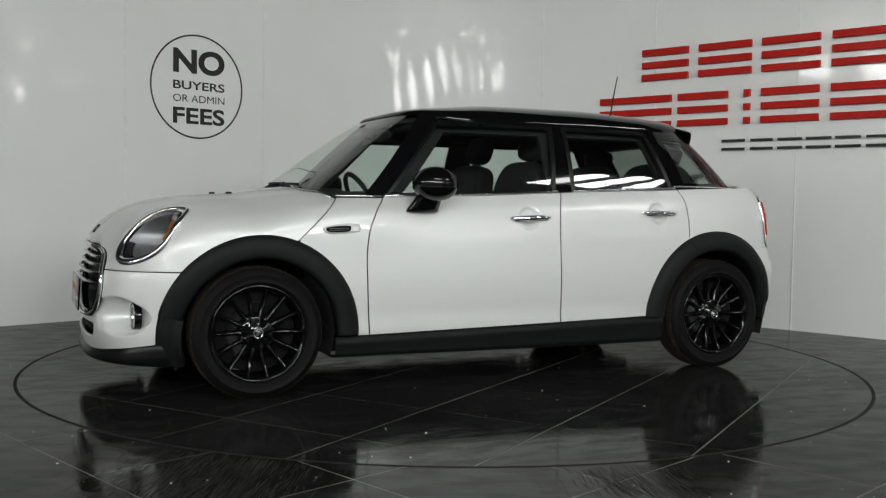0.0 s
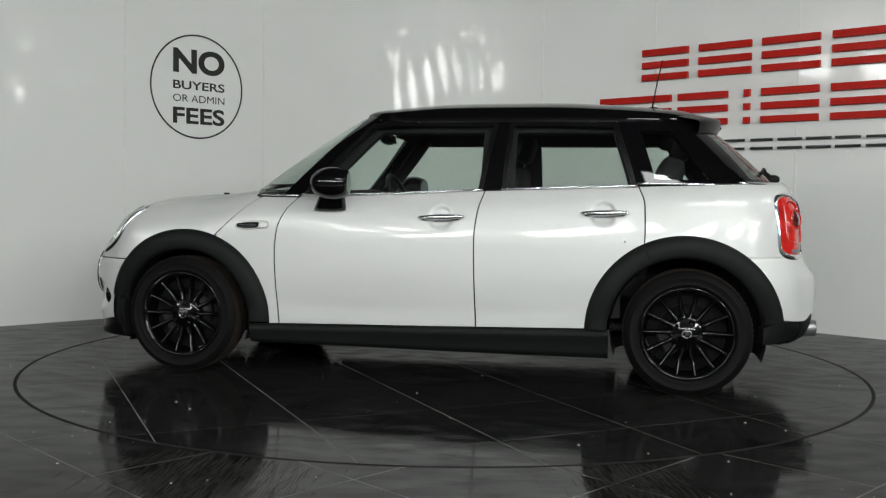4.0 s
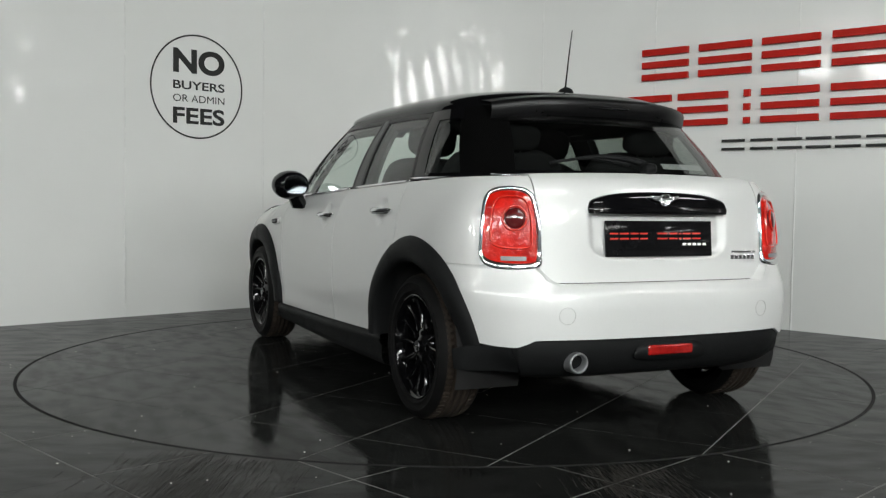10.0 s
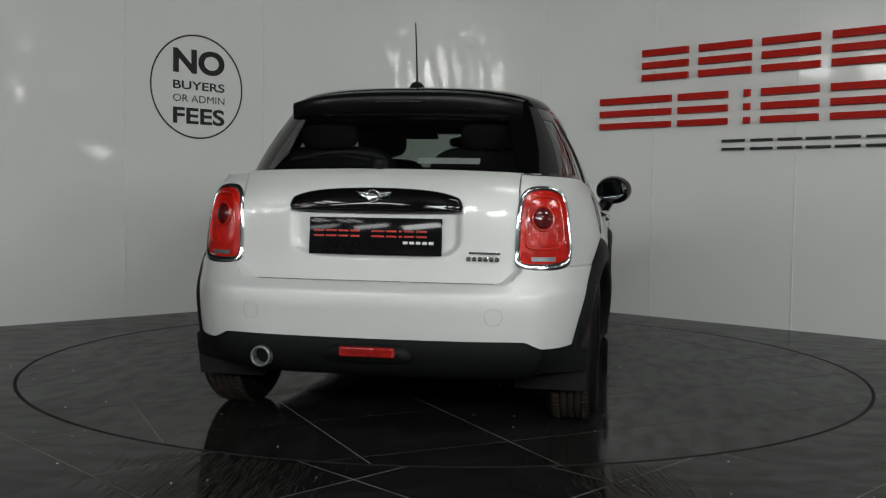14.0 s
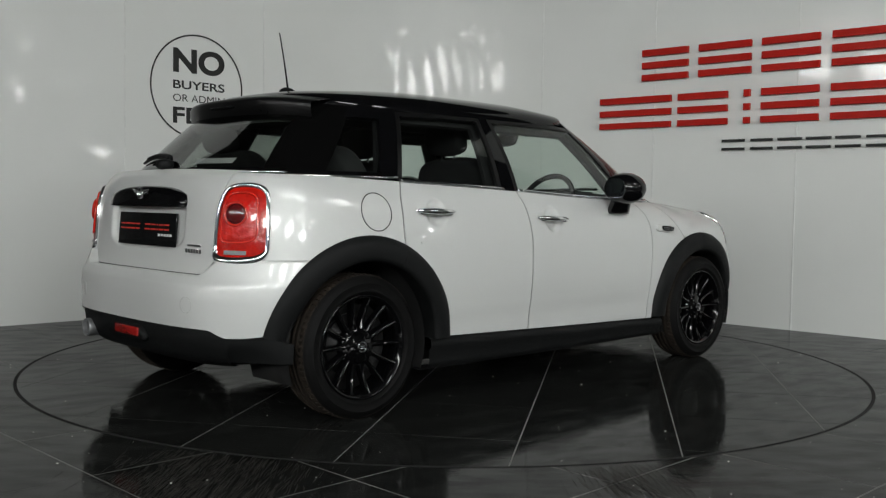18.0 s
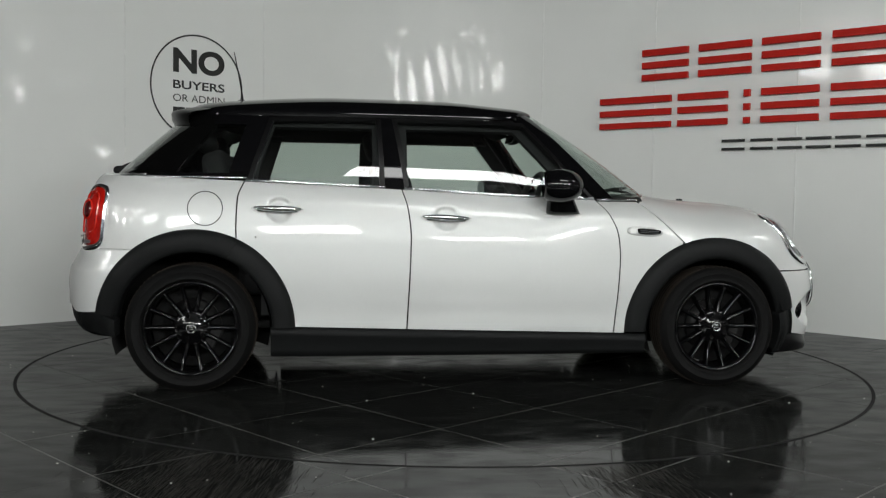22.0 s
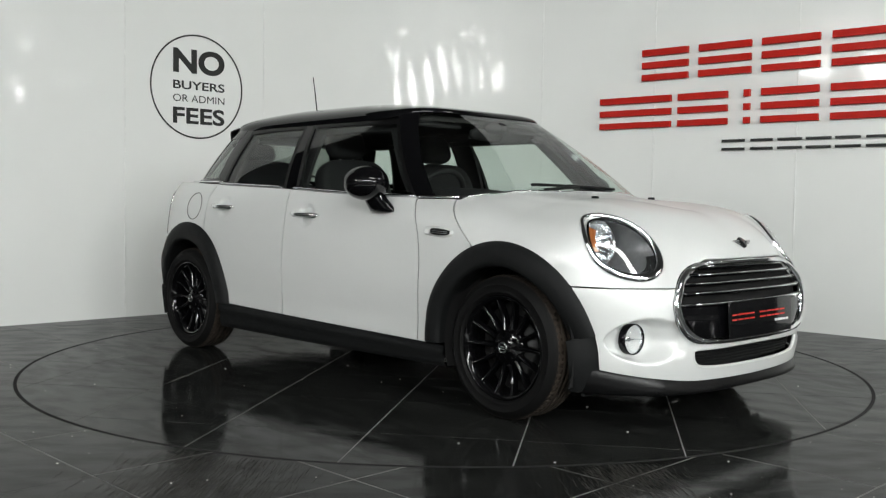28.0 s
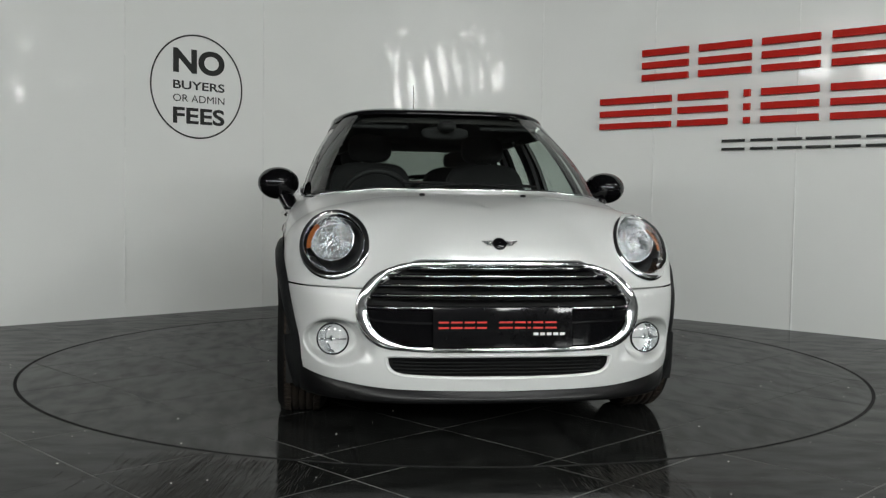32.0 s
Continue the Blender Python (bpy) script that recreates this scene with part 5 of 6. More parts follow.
# aerial
bm = bmesh.new()
rows = []
for k in range(13):
    f = k / 12
    r = .034 * math.sqrt(max(0, 1 - (2 * f - 1) ** 2)) + .001
    x = lerp(-1.185, -1.085, f)
    rows.append([Vector((x, r * math.cos(a), ZR(-1.13) - .004 + r * 1.05 * math.sin(a) * (1.15 - .3 * f))) for a in [math.pi * q / 10 for q in range(11)]])
grid(bm, rows)
bmesh.ops.remove_doubles(bm, verts=bm.verts[:], dist=1e-5)
outward(bm, Vector((-1.13, 0, 1.40)))
aer = part("aerial_base", bm, TRIM, car, "black roof aerial base")
bm = bmesh.new()
tube(bm, [Vector((-1.135, 0, 1.435)), Vector((-1.16, 0, 1.58)), Vector((-1.185, 0, 1.70))], lambda f: .0045 - .0018 * f, 6)
part("aerial_rod", bm, TRIM, aer, "thin black rod")


# ---- wheel arches and sills
def arch_trim(a, name, lo0, lo1, sgn):
    pts = []
    for k in range(57):
        th = radians(lerp(lo0, lo1, k / 56))
        c, s = math.cos(th), math.sin(th)
        row = []
        for rr, off in ((a[2] + .004, .000), (a[2] - .006, .014), (a[2] - .022, .024), (a[2] - .045, .031), (a[2] - .085, .030), (a[2] - .100, .024), (a[2] - .103, .008), (a[2] - .100, -.09)):
            x, z = a[0] + rr * c, a[1] + rr * s
            xo, zo = a[0] + (a[2]) * c, max(a[1] + a[2] * s, .16)
            base = min(trim_base(xo, zo), .856)
            row.append(Vector((x, sgn * (base + off), z)))
        pts.append(row)
    return part(name, panel(pts, 0, centre=(a[0], 0, a[1])), TRIM, car, "black grained wheel arch trim")


def trim_seam(a, deg, sgn):
    """The fine gap between two lengths of arch trim."""
    th = radians(deg)
    c, s = math.cos(th), math.sin(th)
    base = min(trim_base(a[0] + a[2] * c, a[1] + a[2] * s), .856)
    bm = bmesh.new()
    tube(bm, [Vector((a[0] + rr * c, sgn * (base + off), a[1] + rr * s)) for rr, off in ((a[2] + .003, .003), (a[2] - .006, .0142), (a[2] - .022, .0242), (a[2] - .045, .0312), (a[2] - .085, .0302), (a[2] - .100, .0242))], .0022, 6)
    return part("trim_seam", bm, DARK, car)


def trim_base(x, z):
    if x > 1.25:
        p = front_pt(math.acos(min(1, max(0, (x - XS_F) / (XF(min(z, .6)) - XS_F)) ** (NOSE_N / 2))), min(z, .58))
        return p.y
    if x < -1.1:
        return rear_pt(rear_a_x(x, z, XRB), z, XRB).y
    return side_w(x, z)


def lower_corner(a, fwd, top, x_end, sgn):
    """The black corner below the arch trim's seam, which runs on into the lip or valance."""
    pts = []
    for i in range(17):
        row = []
        for j in range(9):
            f = i / 16
            t0 = lerp(top - .022, top, min(1, f / .42)) if f < .42 or fwd < 0 else lerp(top, .262, sstep(.42, .66, f)) - .034 * sstep(.66, 1.0, f)
            z = lerp(t0, .160 if fwd > 0 else .262, j / 8)
            x_in = a[0] + fwd * math.sqrt(max(.01, (a[2] - .10) ** 2 - (z - a[1]) ** 2))
            x = lerp(x_in, x_end, f)
            off = lerp(lerp(.029, -.010, sstep(.08, .46, f)), -.030, sstep(.5, .9, f)) - .020 * sstep(.20, .155, z) if fwd > 0 else lerp(.029, -.018 - .062 * sstep(.35, .24, z), sstep(.05, .8, f))
            row.append(Vector((x, sgn * (trim_base(x, max(z, .2)) + off), z)))
        pts.append(row)
    return part("lower_corner", panel(pts, .05, centre=(a[0], 0, .3)), TRIM, car, "black grained lower corner")


def wheel(x, sgn):
    w = new("wheel")
    w.parent = car
    w.matrix_world = pose(x, sgn * .735, HUB_Z)
    T = Matrix.Diagonal((1, sgn, 1, 1))
    # tyre: sidewall, shoulder, grooved tread
    prof = [(.219, .080), (.225, .092), (.232, .0975), (.2335, .0985), (.235, .0975), (.247, .1005), (.264, .1005), (.2655, .1015), (.267, .1000), (.283, .092), (.295, .078)]
    bm = bmesh.new()
    lathe(bm, prof + [(.299, .070)], 72)
    lathe(bm, [(r, -d) for r, d in prof] + [(.299, -.070)], 72)
    bm.transform(T)
    bmesh.ops.recalc_face_normals(bm, faces=bm.faces[:])
    tyre = part("tyre", bm, RUBBER, w, "black tyre")
    bm = bmesh.new()
    tp = []
    for d0, d1 in ((-.0755, -.045), (-.041, -.016), (-.012, .012), (.016, .041), (.045, .0755)):
        tp += [(.292, d0), (.301 - .003 * abs(d0 / .07) ** 2, d0 + .001), (.301 - .003 * abs(d1 / .07) ** 2, d1 - .001), (.292, d1)]
    lathe(bm, tp, 72)
    part("tread", bm, TREAD, tyre, "dusty grooved tread")
    bm = bmesh.new()
    for k in range(72):
        a = 2 * math.pi * k / 72
        for d in (-.060, .060):
            box(bm, Matrix.Rotation(-a, 4, "Y") @ pose(.2985, d, 0, 0, 0, 12 if d > 0 else -12), .006, .028, .013)
    tagged(part("tread_pattern", bm, TREAD, tyre, smooth=False), kind="stuff")
    # rim
    bm = bmesh.new()
    lathe(bm, [(.195, -.07), (.195, .045), (.201, .074), (.210, .088), (.218, .090), (.221, .085), (.219, .078)], 72)
    bm.transform(T)
    bmesh.ops.recalc_face_normals(bm, faces=bm.faces[:])
    rim_ob = part("rim", bm, RIM, w, "gloss black alloy rim")
    bm = bmesh.new()
    lathe(bm, [(.090, .020), (.088, .040), (.078, .052), (.062, .057), (.040, .062), (.034, .066), (.001, .066)], 40)
    bm.transform(T)
    bmesh.ops.recalc_face_normals(bm, faces=bm.faces[:])
    part("hub", bm, RIM, rim_ob)
    bm = bmesh.new()
    lathe(bm, [(.024, .066), (.026, .075), (.022, .078), (.001, .079)], 36)
    bm.transform(T)
    bmesh.ops.recalc_face_normals(bm, faces=bm.faces[:])
    part("centre_cap", bm, RIM, rim_ob, "black centre cap")
    bm = bmesh.new()
    lathe(bm, [(.018, .078), (.021, .081), (.024, .078), (.021, .076)], 32)
    bm.transform(T)
    bmesh.ops.recalc_face_normals(bm, faces=bm.faces[:])
    part("cap_ring", bm, STEEL, rim_ob, "thin steel ring")
    for dz in (-.006, .003):
        bm = bmesh.new()
        box(bm, T @ pose(0, .0795, dz), .022, .002, .004)
        part("cap_bar", bm, STEEL, rim_ob)
    for k in range(5):
        a = 2 * math.pi * (k + .5) / 5
        bm = bmesh.new()
        cyl(bm, T @ Matrix.Rotation(a, 4, "Y") @ pose(.060, .058, 0, 90), .0095, .0095, .018, 6)
        part("wheel_bolt", bm, RIM, rim_ob, smooth=False)
    # fourteen slim spokes in pairs
    n_sp = 14
    bm = bmesh.new()
    rows = []
    for f in (0, .15, .35, .6, .8, 1.0):
        r = lerp(.074, .207, f)
        hw = lerp(.0125, .0085, f) + .008 * (f - .5) ** 2
        y1 = lerp(.058, .078, f) - .010 * math.sin(math.pi * f)
        rows.append([Vector((r, y1 - .034, hw)), Vector((r, y1 - .014, hw * .92)), Vector((r, y1 - .004, hw * .62)), Vector((r, y1, 0)), Vector((r, y1 - .004, -hw * .62)), Vector((r, y1 - .014, -hw * .92)), Vector((r, y1 - .034, -hw))])
    grid(bm, rows)
    bm.transform(T)
    bmesh.ops.recalc_face_normals(bm, faces=bm.faces[:])
    if sum(f.normal.y * f.calc_area() for f in bm.faces) * sgn < 0:
        bmesh.ops.reverse_faces(bm, faces=bm.faces[:])
    first = part("spoke", bm, RIM, rim_ob)
    for k in range(1, n_sp):
        o = new("spoke", first.data)
        o.parent = rim_ob
        o.matrix_local = Matrix.Rotation(2 * math.pi * k / n_sp, 4, "Y")
    # brake disc and drum behind
    bm = bmesh.new()
    cyl(bm, T @ pose(0, .0, 0, 90), .135, .135, .02, 40)
    part("brake_disc", bm, DISC_STEEL, w, "dull steel brake disc")
    bm = bmesh.new()
    cyl(bm, T @ pose(0, -.02, 0, 90), .19, .19, .01, 40)
    part("backplate", bm, DARK, w)
    bm = bmesh.new()
    box(bm, Matrix.Rotation(radians(30), 4, "Y") @ pose(.105, sgn * .012, 0), .06, .05, .12, .012)
    part("caliper", bm, DARK, w)
    return w


for sgn in (1, -1):
    arch_trim(FA, "wheel_arch_trim", 13, 181, sgn)
    arch_trim(RA, "wheel_arch_trim", 1, 172, sgn)
    trim_seam(RA, 65, sgn)
    lower_corner(FA, 1, .388, 1.80, sgn)
    lower_corner(RA, -1, .362, -1.84, sgn)
    # sill cover
    pts = []
    for i in range(41):
        x = lerp(.885, -.950, i / 40)
        zt = SILL(x) - .004
        w0 = side_w(x, SILL(x))
        pts.append([Vector((x, sgn * (w0 - .012), zt)), Vector((x, sgn * (w0 + .002), zt - .012)), Vector((x, sgn * (w0 + .004), zt - .04)), Vector((x, sgn * (w0 - .010), zt - .055)),
                    Vector((x, sgn * (w0 - .008), lerp(zt, .165, .75))), Vector((x, sgn * (w0 - .022), .168)), Vector((x, sgn * (w0 - .06), .160)), Vector((x, sgn * (w0 - .16), .158))])
    part("sill_cover", panel(pts, 0), TRIM, car, "black grained sill cover")
    # inner wheel wells
    for cx in (FH, RH):
        bm = bmesh.new()
        rows = []
        for k in range(25):
            th = radians(lerp(-20, 200, k / 24))
            rows.append([Vector((cx + r * math.cos(th), sgn * y, .30 + r * math.sin(th))) for r, y in ((.362, .80), (.362, .52), (.02, .52))])
        grid(bm, rows)
        part("wheel_well", bm, DARK, car)
    wheel(FH, sgn)
    wheel(RH, sgn)
    # mud flap behind the lip
    bm = bmesh.new()
    box(bm, pose(1.60, sgn * .62, .165), .02, .20, .06, .008)
    part("spat", bm, TRIM, car)

# floor pan
bm = bmesh.new()
box(bm, pose(-.02, 0, .20), 1.75, 1.30, .05, .01)
box(bm, pose(1.25, 0, .22), 1.1, .98, .08, .01)
box(bm, pose(-1.35, 0, .31), 1.0, .98, .10, .01)
part("floor_pan", bm, DARK, car)
part("body_shell", shell, DARK, car)
# ---- door furniture
def blob(bm, m, rx, ry, rz, seg=24, p=2.4):
    """A rounded pebble (superellipsoid)."""
    rows = []
    for i in range(seg + 1):
        v = lerp(-math.pi / 2, math.pi / 2, i / seg)
        cv, sv = abs(math.cos(v)) ** (2 / p), math.copysign(abs(math.sin(v)) ** (2 / p), v)
        row = []
        for k in range(seg * 2 + 1):
            u = 2 * math.pi * k / (seg * 2)
            cu, su = math.cos(u), math.sin(u)
            row.append(m @ Vector((rx * cv * math.copysign(abs(cu) ** (2 / p), cu), ry * cv * math.copysign(abs(su) ** (2 / p), su), rz * sv)))
        rows.append(row)
    grid(bm, rows)
    bmesh.ops.remove_doubles(bm, verts=bm.verts[:], dist=1e-6)
    bmesh.ops.recalc_face_normals(bm, faces=bm.faces[:])
    return bm


for sgn in (1, -1):
    for nm, x0, x1, z0, z1 in (("F", -.248, -.008, .8345, .8275), ("R", -1.040, -.805, .866, .861)):
        door = doors[nm, sgn]
        path = []
        for k in range(19):
            f = k / 18
            x, z = lerp(x0, x1, f), lerp(z0, z1, f)
            path.append(Vector((x, sgn * (side_w(x, z) + .004 + .024 * math.sin(math.pi * f) ** .6), z)))
        bm = bmesh.new()
        tube(bm, path, lambda f: .0035 + .0105 * (max(0, math.sin(math.pi * f)) ** .5), 10, squash=1.0)
        h = part("door_handle", bm, CHROME, door, "polished chrome door handle")
        bm = bmesh.new()
        tube(bm, [p + Vector((0, -sgn * .004, -.011)) for p in path[2:-2]], .005, 6)
        part("handle_grip", bm, BLACK_GLOSS, h, "black inside of the handle")

    # door mirror
    door = doors["F", sgn]
    mir = new("door_mirror")
    mir.parent = door
    m = Matrix.Translation((.415, sgn * .866, .990)) @ Matrix.Rotation(sgn * radians(8), 4, "Z")
    bm = bmesh.new()
    blob(bm, m, .116, .104, .083, 22, 2.05)
    # the rear of the housing is cut flat for the glass
    inv = m.inverted()
    for v in bm.verts:
        q = inv @ v.co
        if q.x < -.076:
            q.x = -.076 - (q.x + .076) * -.05
            v.co = m @ q
    part("housing", bm, BLACK_GLOSS, mir, "gloss black mirror housing")
    bm = bmesh.new()
    rings = []
    for k in range(33):
        a = 2 * math.pi * k / 32
        cu, su = math.cos(a), math.sin(a)
        rings.append([m @ Vector((-.0785, .070 * g * math.copysign(abs(cu) ** .8, cu), .053 * g * math.copysign(abs(su) ** .8, su))) for g in (1.0, .5, .02)])
    grid(bm, rings)
    bmesh.ops.remove_doubles(bm, verts=bm.verts[:], dist=1e-6)
    outward(bm, Vector((.5, sgn * .866, .99)))
    part("mirror_glass", bm, MIRROR, mir, "dark tinted mirror glass")
    bm = bmesh.new()
    rows = []
    for f in (0, .2, .45, .7, 1.0):
        c = Vector((lerp(.456, .428, f), sgn * lerp(.788, .836, f), lerp(.855, .935, f)))
        rx, ry = lerp(.086, .068, min(1, f * 1.2)), lerp(.048, .046, f)
        rows.append([c + Vector((rx * math.cos(2 * math.pi * k / 20), ry * math.sin(2 * math.pi * k / 20), 0)) for k in range(21)])
    g = grid(bm, rows)
    bm.faces.new(g[0][:-1])
    bmesh.ops.remove_doubles(bm, verts=bm.verts[:], dist=1e-6)
    bmesh.ops.recalc_face_normals(bm, faces=bm.faces[:])
    part("mirror_foot", bm, BLACK_GLOSS, mir, "black mirror foot")

    # side scuttle ornament on the wing
    def sc(x, z, off):
        return Vector((x, sgn * (side_w(x, z) + off), z))
    outer = smooth_loop([(.776, .776), (.79, .795), (.86, .796), (.93, .786), (.952, .776), (.945, .758), (.90, .750), (.82, .756), (.785, .762)], 40)
    cxz = (.865, .774)
    bm = bmesh.new()
    rings = [[sc(cxz[0] + (x - cxz[0]) * g, cxz[1] + (z - cxz[1]) * g, o) for x, z in outer] for g, o in ((1.04, .0005), (.97, .009), (.9, .011), (.02, .011))]
    grid(bm, [[r[k % 40] for r in rings] for k in range(41)])
    bmesh.ops.remove_doubles(bm, verts=bm.verts[:], dist=1e-5)
    outward(bm, Vector((.86, 0, .774)))
    scut = part("wing_vent", bm, PAINT, car, "painted wing vent surround")
    inner = smooth_loop([(.828, .788), (.88, .788), (.935, .781), (.944, .774), (.936, .762), (.89, .758), (.836, .762), (.824, .774)], 32)
    bm = bmesh.new()
    rings = [[sc(.884 + (x - .884) * g, .773 + (z - .773) * g, o) for x, z in inner] for g, o in ((1.0, .010), (.97, .0145), (.02, .0145))]
    grid(bm, [[r[k % 32] for r in rings] for k in range(33)])
    bmesh.ops.remove_doubles(bm, verts=bm.verts[:], dist=1e-5)
    outward(bm, Vector((.88, 0, .773)))
    part("vent_insert", bm, TRIM, scut, "black slotted vent insert")
    for k in range(2):
        bm = bmesh.new()
        tube(bm, [sc(x, lerp(.770, .766, (x - .83) / .1) + k * .008, .0155) for x in (.836, .86, .90, .93)], .0016, 5)
        part("vent_bar", bm, LAMP_GREY, scut)
    bm = bmesh.new()
    rows = [[sc(x, z, .0125) for z in (.764, .784)] for x in (.786, .80, .814)]
    part("side_indicator", panel(rows, .003), JOINT, scut, "small clear side indicator")
    # chrome strip along the scuttle to the windscreen
    bm = bmesh.new()
    tube(bm, [Vector((x, sgn * upper_y(x, .922) + sgn * .002, .928)) for x in (.64, .70, .76, .82, .86)], .0055, 6)
    part("belt_strip", bm, CHROME, car, "chrome belt strip")

# cowl panel and wipers at the foot of the windscreen
rows = []
for k in range(33):
    y = lerp(-.70, .70, k / 32)
    xb = 1.03 - .164 * (y / .72) ** 2
    hit = tree.ray_cast(Vector((max(xb + .014, .885), y, 2)), Vector((0, 0, -1)))[0]
    zb = hit.z if hit is not None else .93
    rows.append([Vector((xb + .006, y, zb - .006)), Vector((xb - .03, y, zb - .012)), Vector((xb - .10, y, zb - .004)), Vector((xb - .16, y, zb - .004))])
part("cowl", panel(rows, 0), TRIM, car, "black plastic cowl")
bm = bmesh.new()
tube(bm, [Vector((1.034 - .164 * (y / .72) ** 2, y, rows[int(round((y + .70) / 1.4 * 32))][0].z + .013)) for y in [lerp(-.69, .69, k / 40) for k in range(41)]], .006, 6)
part("bonnet_strip", bm, CHROME, car, "chrome strip along the bonnet's rear edge")


def ws_pt(y, z, off=.012):
    p = gh_front(gh_a_y(y, z), z, 1 if y >= 0 else -1)
    return p + Vector((off * .78, 0, off * .62))


for y0, y1, z0, z1 in ((-.22, .36, .962, .975), (.30, -.28, .958, .985)):
    wip = new("wiper")
    wip.parent = car
    bm = bmesh.new()
    tube(bm, [ws_pt(lerp(y0, y1, k / 16) * 1.0, lerp(z0, z1, k / 16) + .01 * math.sin(math.pi * k / 16), .014) for k in range(17)], .008, 6)
    part("blade", bm, TRIM, wip, "black wiper blade")
    bm = bmesh.new()
    tube(bm, [ws_pt(y0 - .0, z0 - .015, .020), ws_pt(lerp(y0, y1, .25), lerp(z0, z1, .25), .030), ws_pt(lerp(y0, y1, .55), lerp(z0, z1, .55) + .008, .022)], .0075, 6)
    part("arm", bm, TRIM, wip)

# rear wiper
wip = new("wiper")
wip.parent = tailgate
bm = bmesh.new()
blob(bm, Matrix.Translation((-1.778, 0, 1.052)), .040, .030, .024, 14)
part("wiper_motor_cover", bm, TRIM, wip, "black wiper pivot cover")
def rg(y, z, off):
    p = gh_rear(gh_a_y(y, z, True), z, 1 if y >= 0 else -1)
    return p + Vector((-off * .8, 0, off * .6))
bm = bmesh.new()
tube(bm, [rg(0, 1.052, .03)] + [rg(lerp(.04, .30, k / 8), 1.072 + .012 * math.sin(math.pi * k / 8), .022) for k in range(9)], lambda f: .014 - .007 * f, 8)
part("arm", bm, TRIM, wip)
bm = bmesh.new()
tube(bm, [rg(lerp(.06, .40, k / 10), 1.062 + .020 * math.sin(math.pi * k / 10), .010) for k in range(11)], .007, 6)
part("blade", bm, TRIM, wip)
# paper strip inside the rear window
bm = bmesh.new()
rows = [[rg(y, z, -.012) for z in (1.062, 1.086)] for y in [lerp(-.13, -.37, k / 8) for k in range(9)]]
part("paper_strip", panel(rows, 0), WHITE_BAR, tailgate, "white paper strip behind the rear window")

# ---- cabin
def seat(x, y, wide, z0, rake, rear=False):
    s = new("seat")
    s.parent = car
    bm = bmesh.new()
    blob(bm, pose(x + .22, y, z0, 0, -4, 0), .27, wide, .085, 14, 4)
    part("cushion", bm, CLOTH, s, "black cloth seat cushion")
    bm = bmesh.new()
    m = pose(x - .06, y, z0 + .30, 0, -rake, 0)
    blob(bm, m, .075, wide, .34, 18, 4.5)
    part("backrest", bm, CLOTH, s, "black cloth backrest")
    top = m @ Vector((0, 0, .34))
    hz = top.z + (.095 if not rear else .055)
    bm = bmesh.new()
    blob(bm, pose(top.x - .035, y, hz, 0, -rake, 0), .050, .13, .085 if not rear else .06, 16, 3.2)
    part("headrest", bm, CLOTH, s, "black cloth headrest")
    for dy in (-.045, .045):
        bm = bmesh.new()
        tube(bm, [Vector((top.x - .01, y + dy, top.z - .03)), Vector((top.x - .03, y + dy, hz - .02))], .006, 6)
        part("headrest_post", bm, STEEL, s)
    return s


for y in (.345, -.345):
    seat(-.22, y, .245, .50, 16)
for y in (.36, -.36):
    seat(-1.08, y, .30, .52, 20, True)
# dashboard
bm = bmesh.new()
rows = []
for k in range(25):
    y = lerp(-.70, .70, k / 24)
    ex = .02 * math.exp(-((y + .36) / .16) ** 2)
    xf = .86 - .10 * (y / .7) ** 2
    rows.append([Vector((xf, y, .93)), Vector((xf - .14, y, .952 + ex)), Vector((.52, y, .945 + ex * 1.6)), Vector((.46, y, .90)), Vector((.44, y, .75)), Vector((.50, y, .55))])
part("dashboard", panel(rows, 0, centre=(.8, 0, .6)), CABIN, car, "charcoal dashboard")
# steering wheel on the car's right
sw = new("steering_wheel")
sw.parent = car
m = pose(.36, -.36, .90, 0, -62, 0)
bm = bmesh.new()
tube(bm, [m @ Vector((.182 * math.cos(a), .182 * math.sin(a), 0)) for a in [2 * math.pi * k / 40 for k in range(40)]], .015, 8, closed=True)
part("wheel_rim", bm, CABIN, sw, "black steering wheel rim")
bm = bmesh.new()
blob(bm, m @ pose(0, 0, -.015), .075, .08, .03, 12)
part("airbag_cover", bm, CABIN, sw)
for a in (90, 270, 180):
    bm = bmesh.new()
    tube(bm, [m @ Vector((.05 * math.cos(radians(a)), .05 * math.sin(radians(a)), -.01)), m @ Vector((.178 * math.cos(radians(a)), .178 * math.sin(radians(a)), 0))], .016, 6, squash=.5)
    part("wheel_spoke", bm, CABIN, sw)
# rear-view mirror
im = new("interior_mirror")
im.parent = car
bm = bmesh.new()
blob(bm, pose(.37, 0, 1.268, 0, 8, 0), .022, .125, .034, 14, 3)
part("mirror_case", bm, CABIN, im)
bm = bmesh.new()
box(bm, pose(.346, 0, 1.266, 0, 8, 0), .003, .215, .048, .001)
part("mirror_glass", bm, CHROME, im, "mirror glass")
bm = bmesh.new()
blob(bm, pose(.44, 0, 1.300), .06, .05, .030, 12)
part("mirror_stem", bm, CABIN, im)
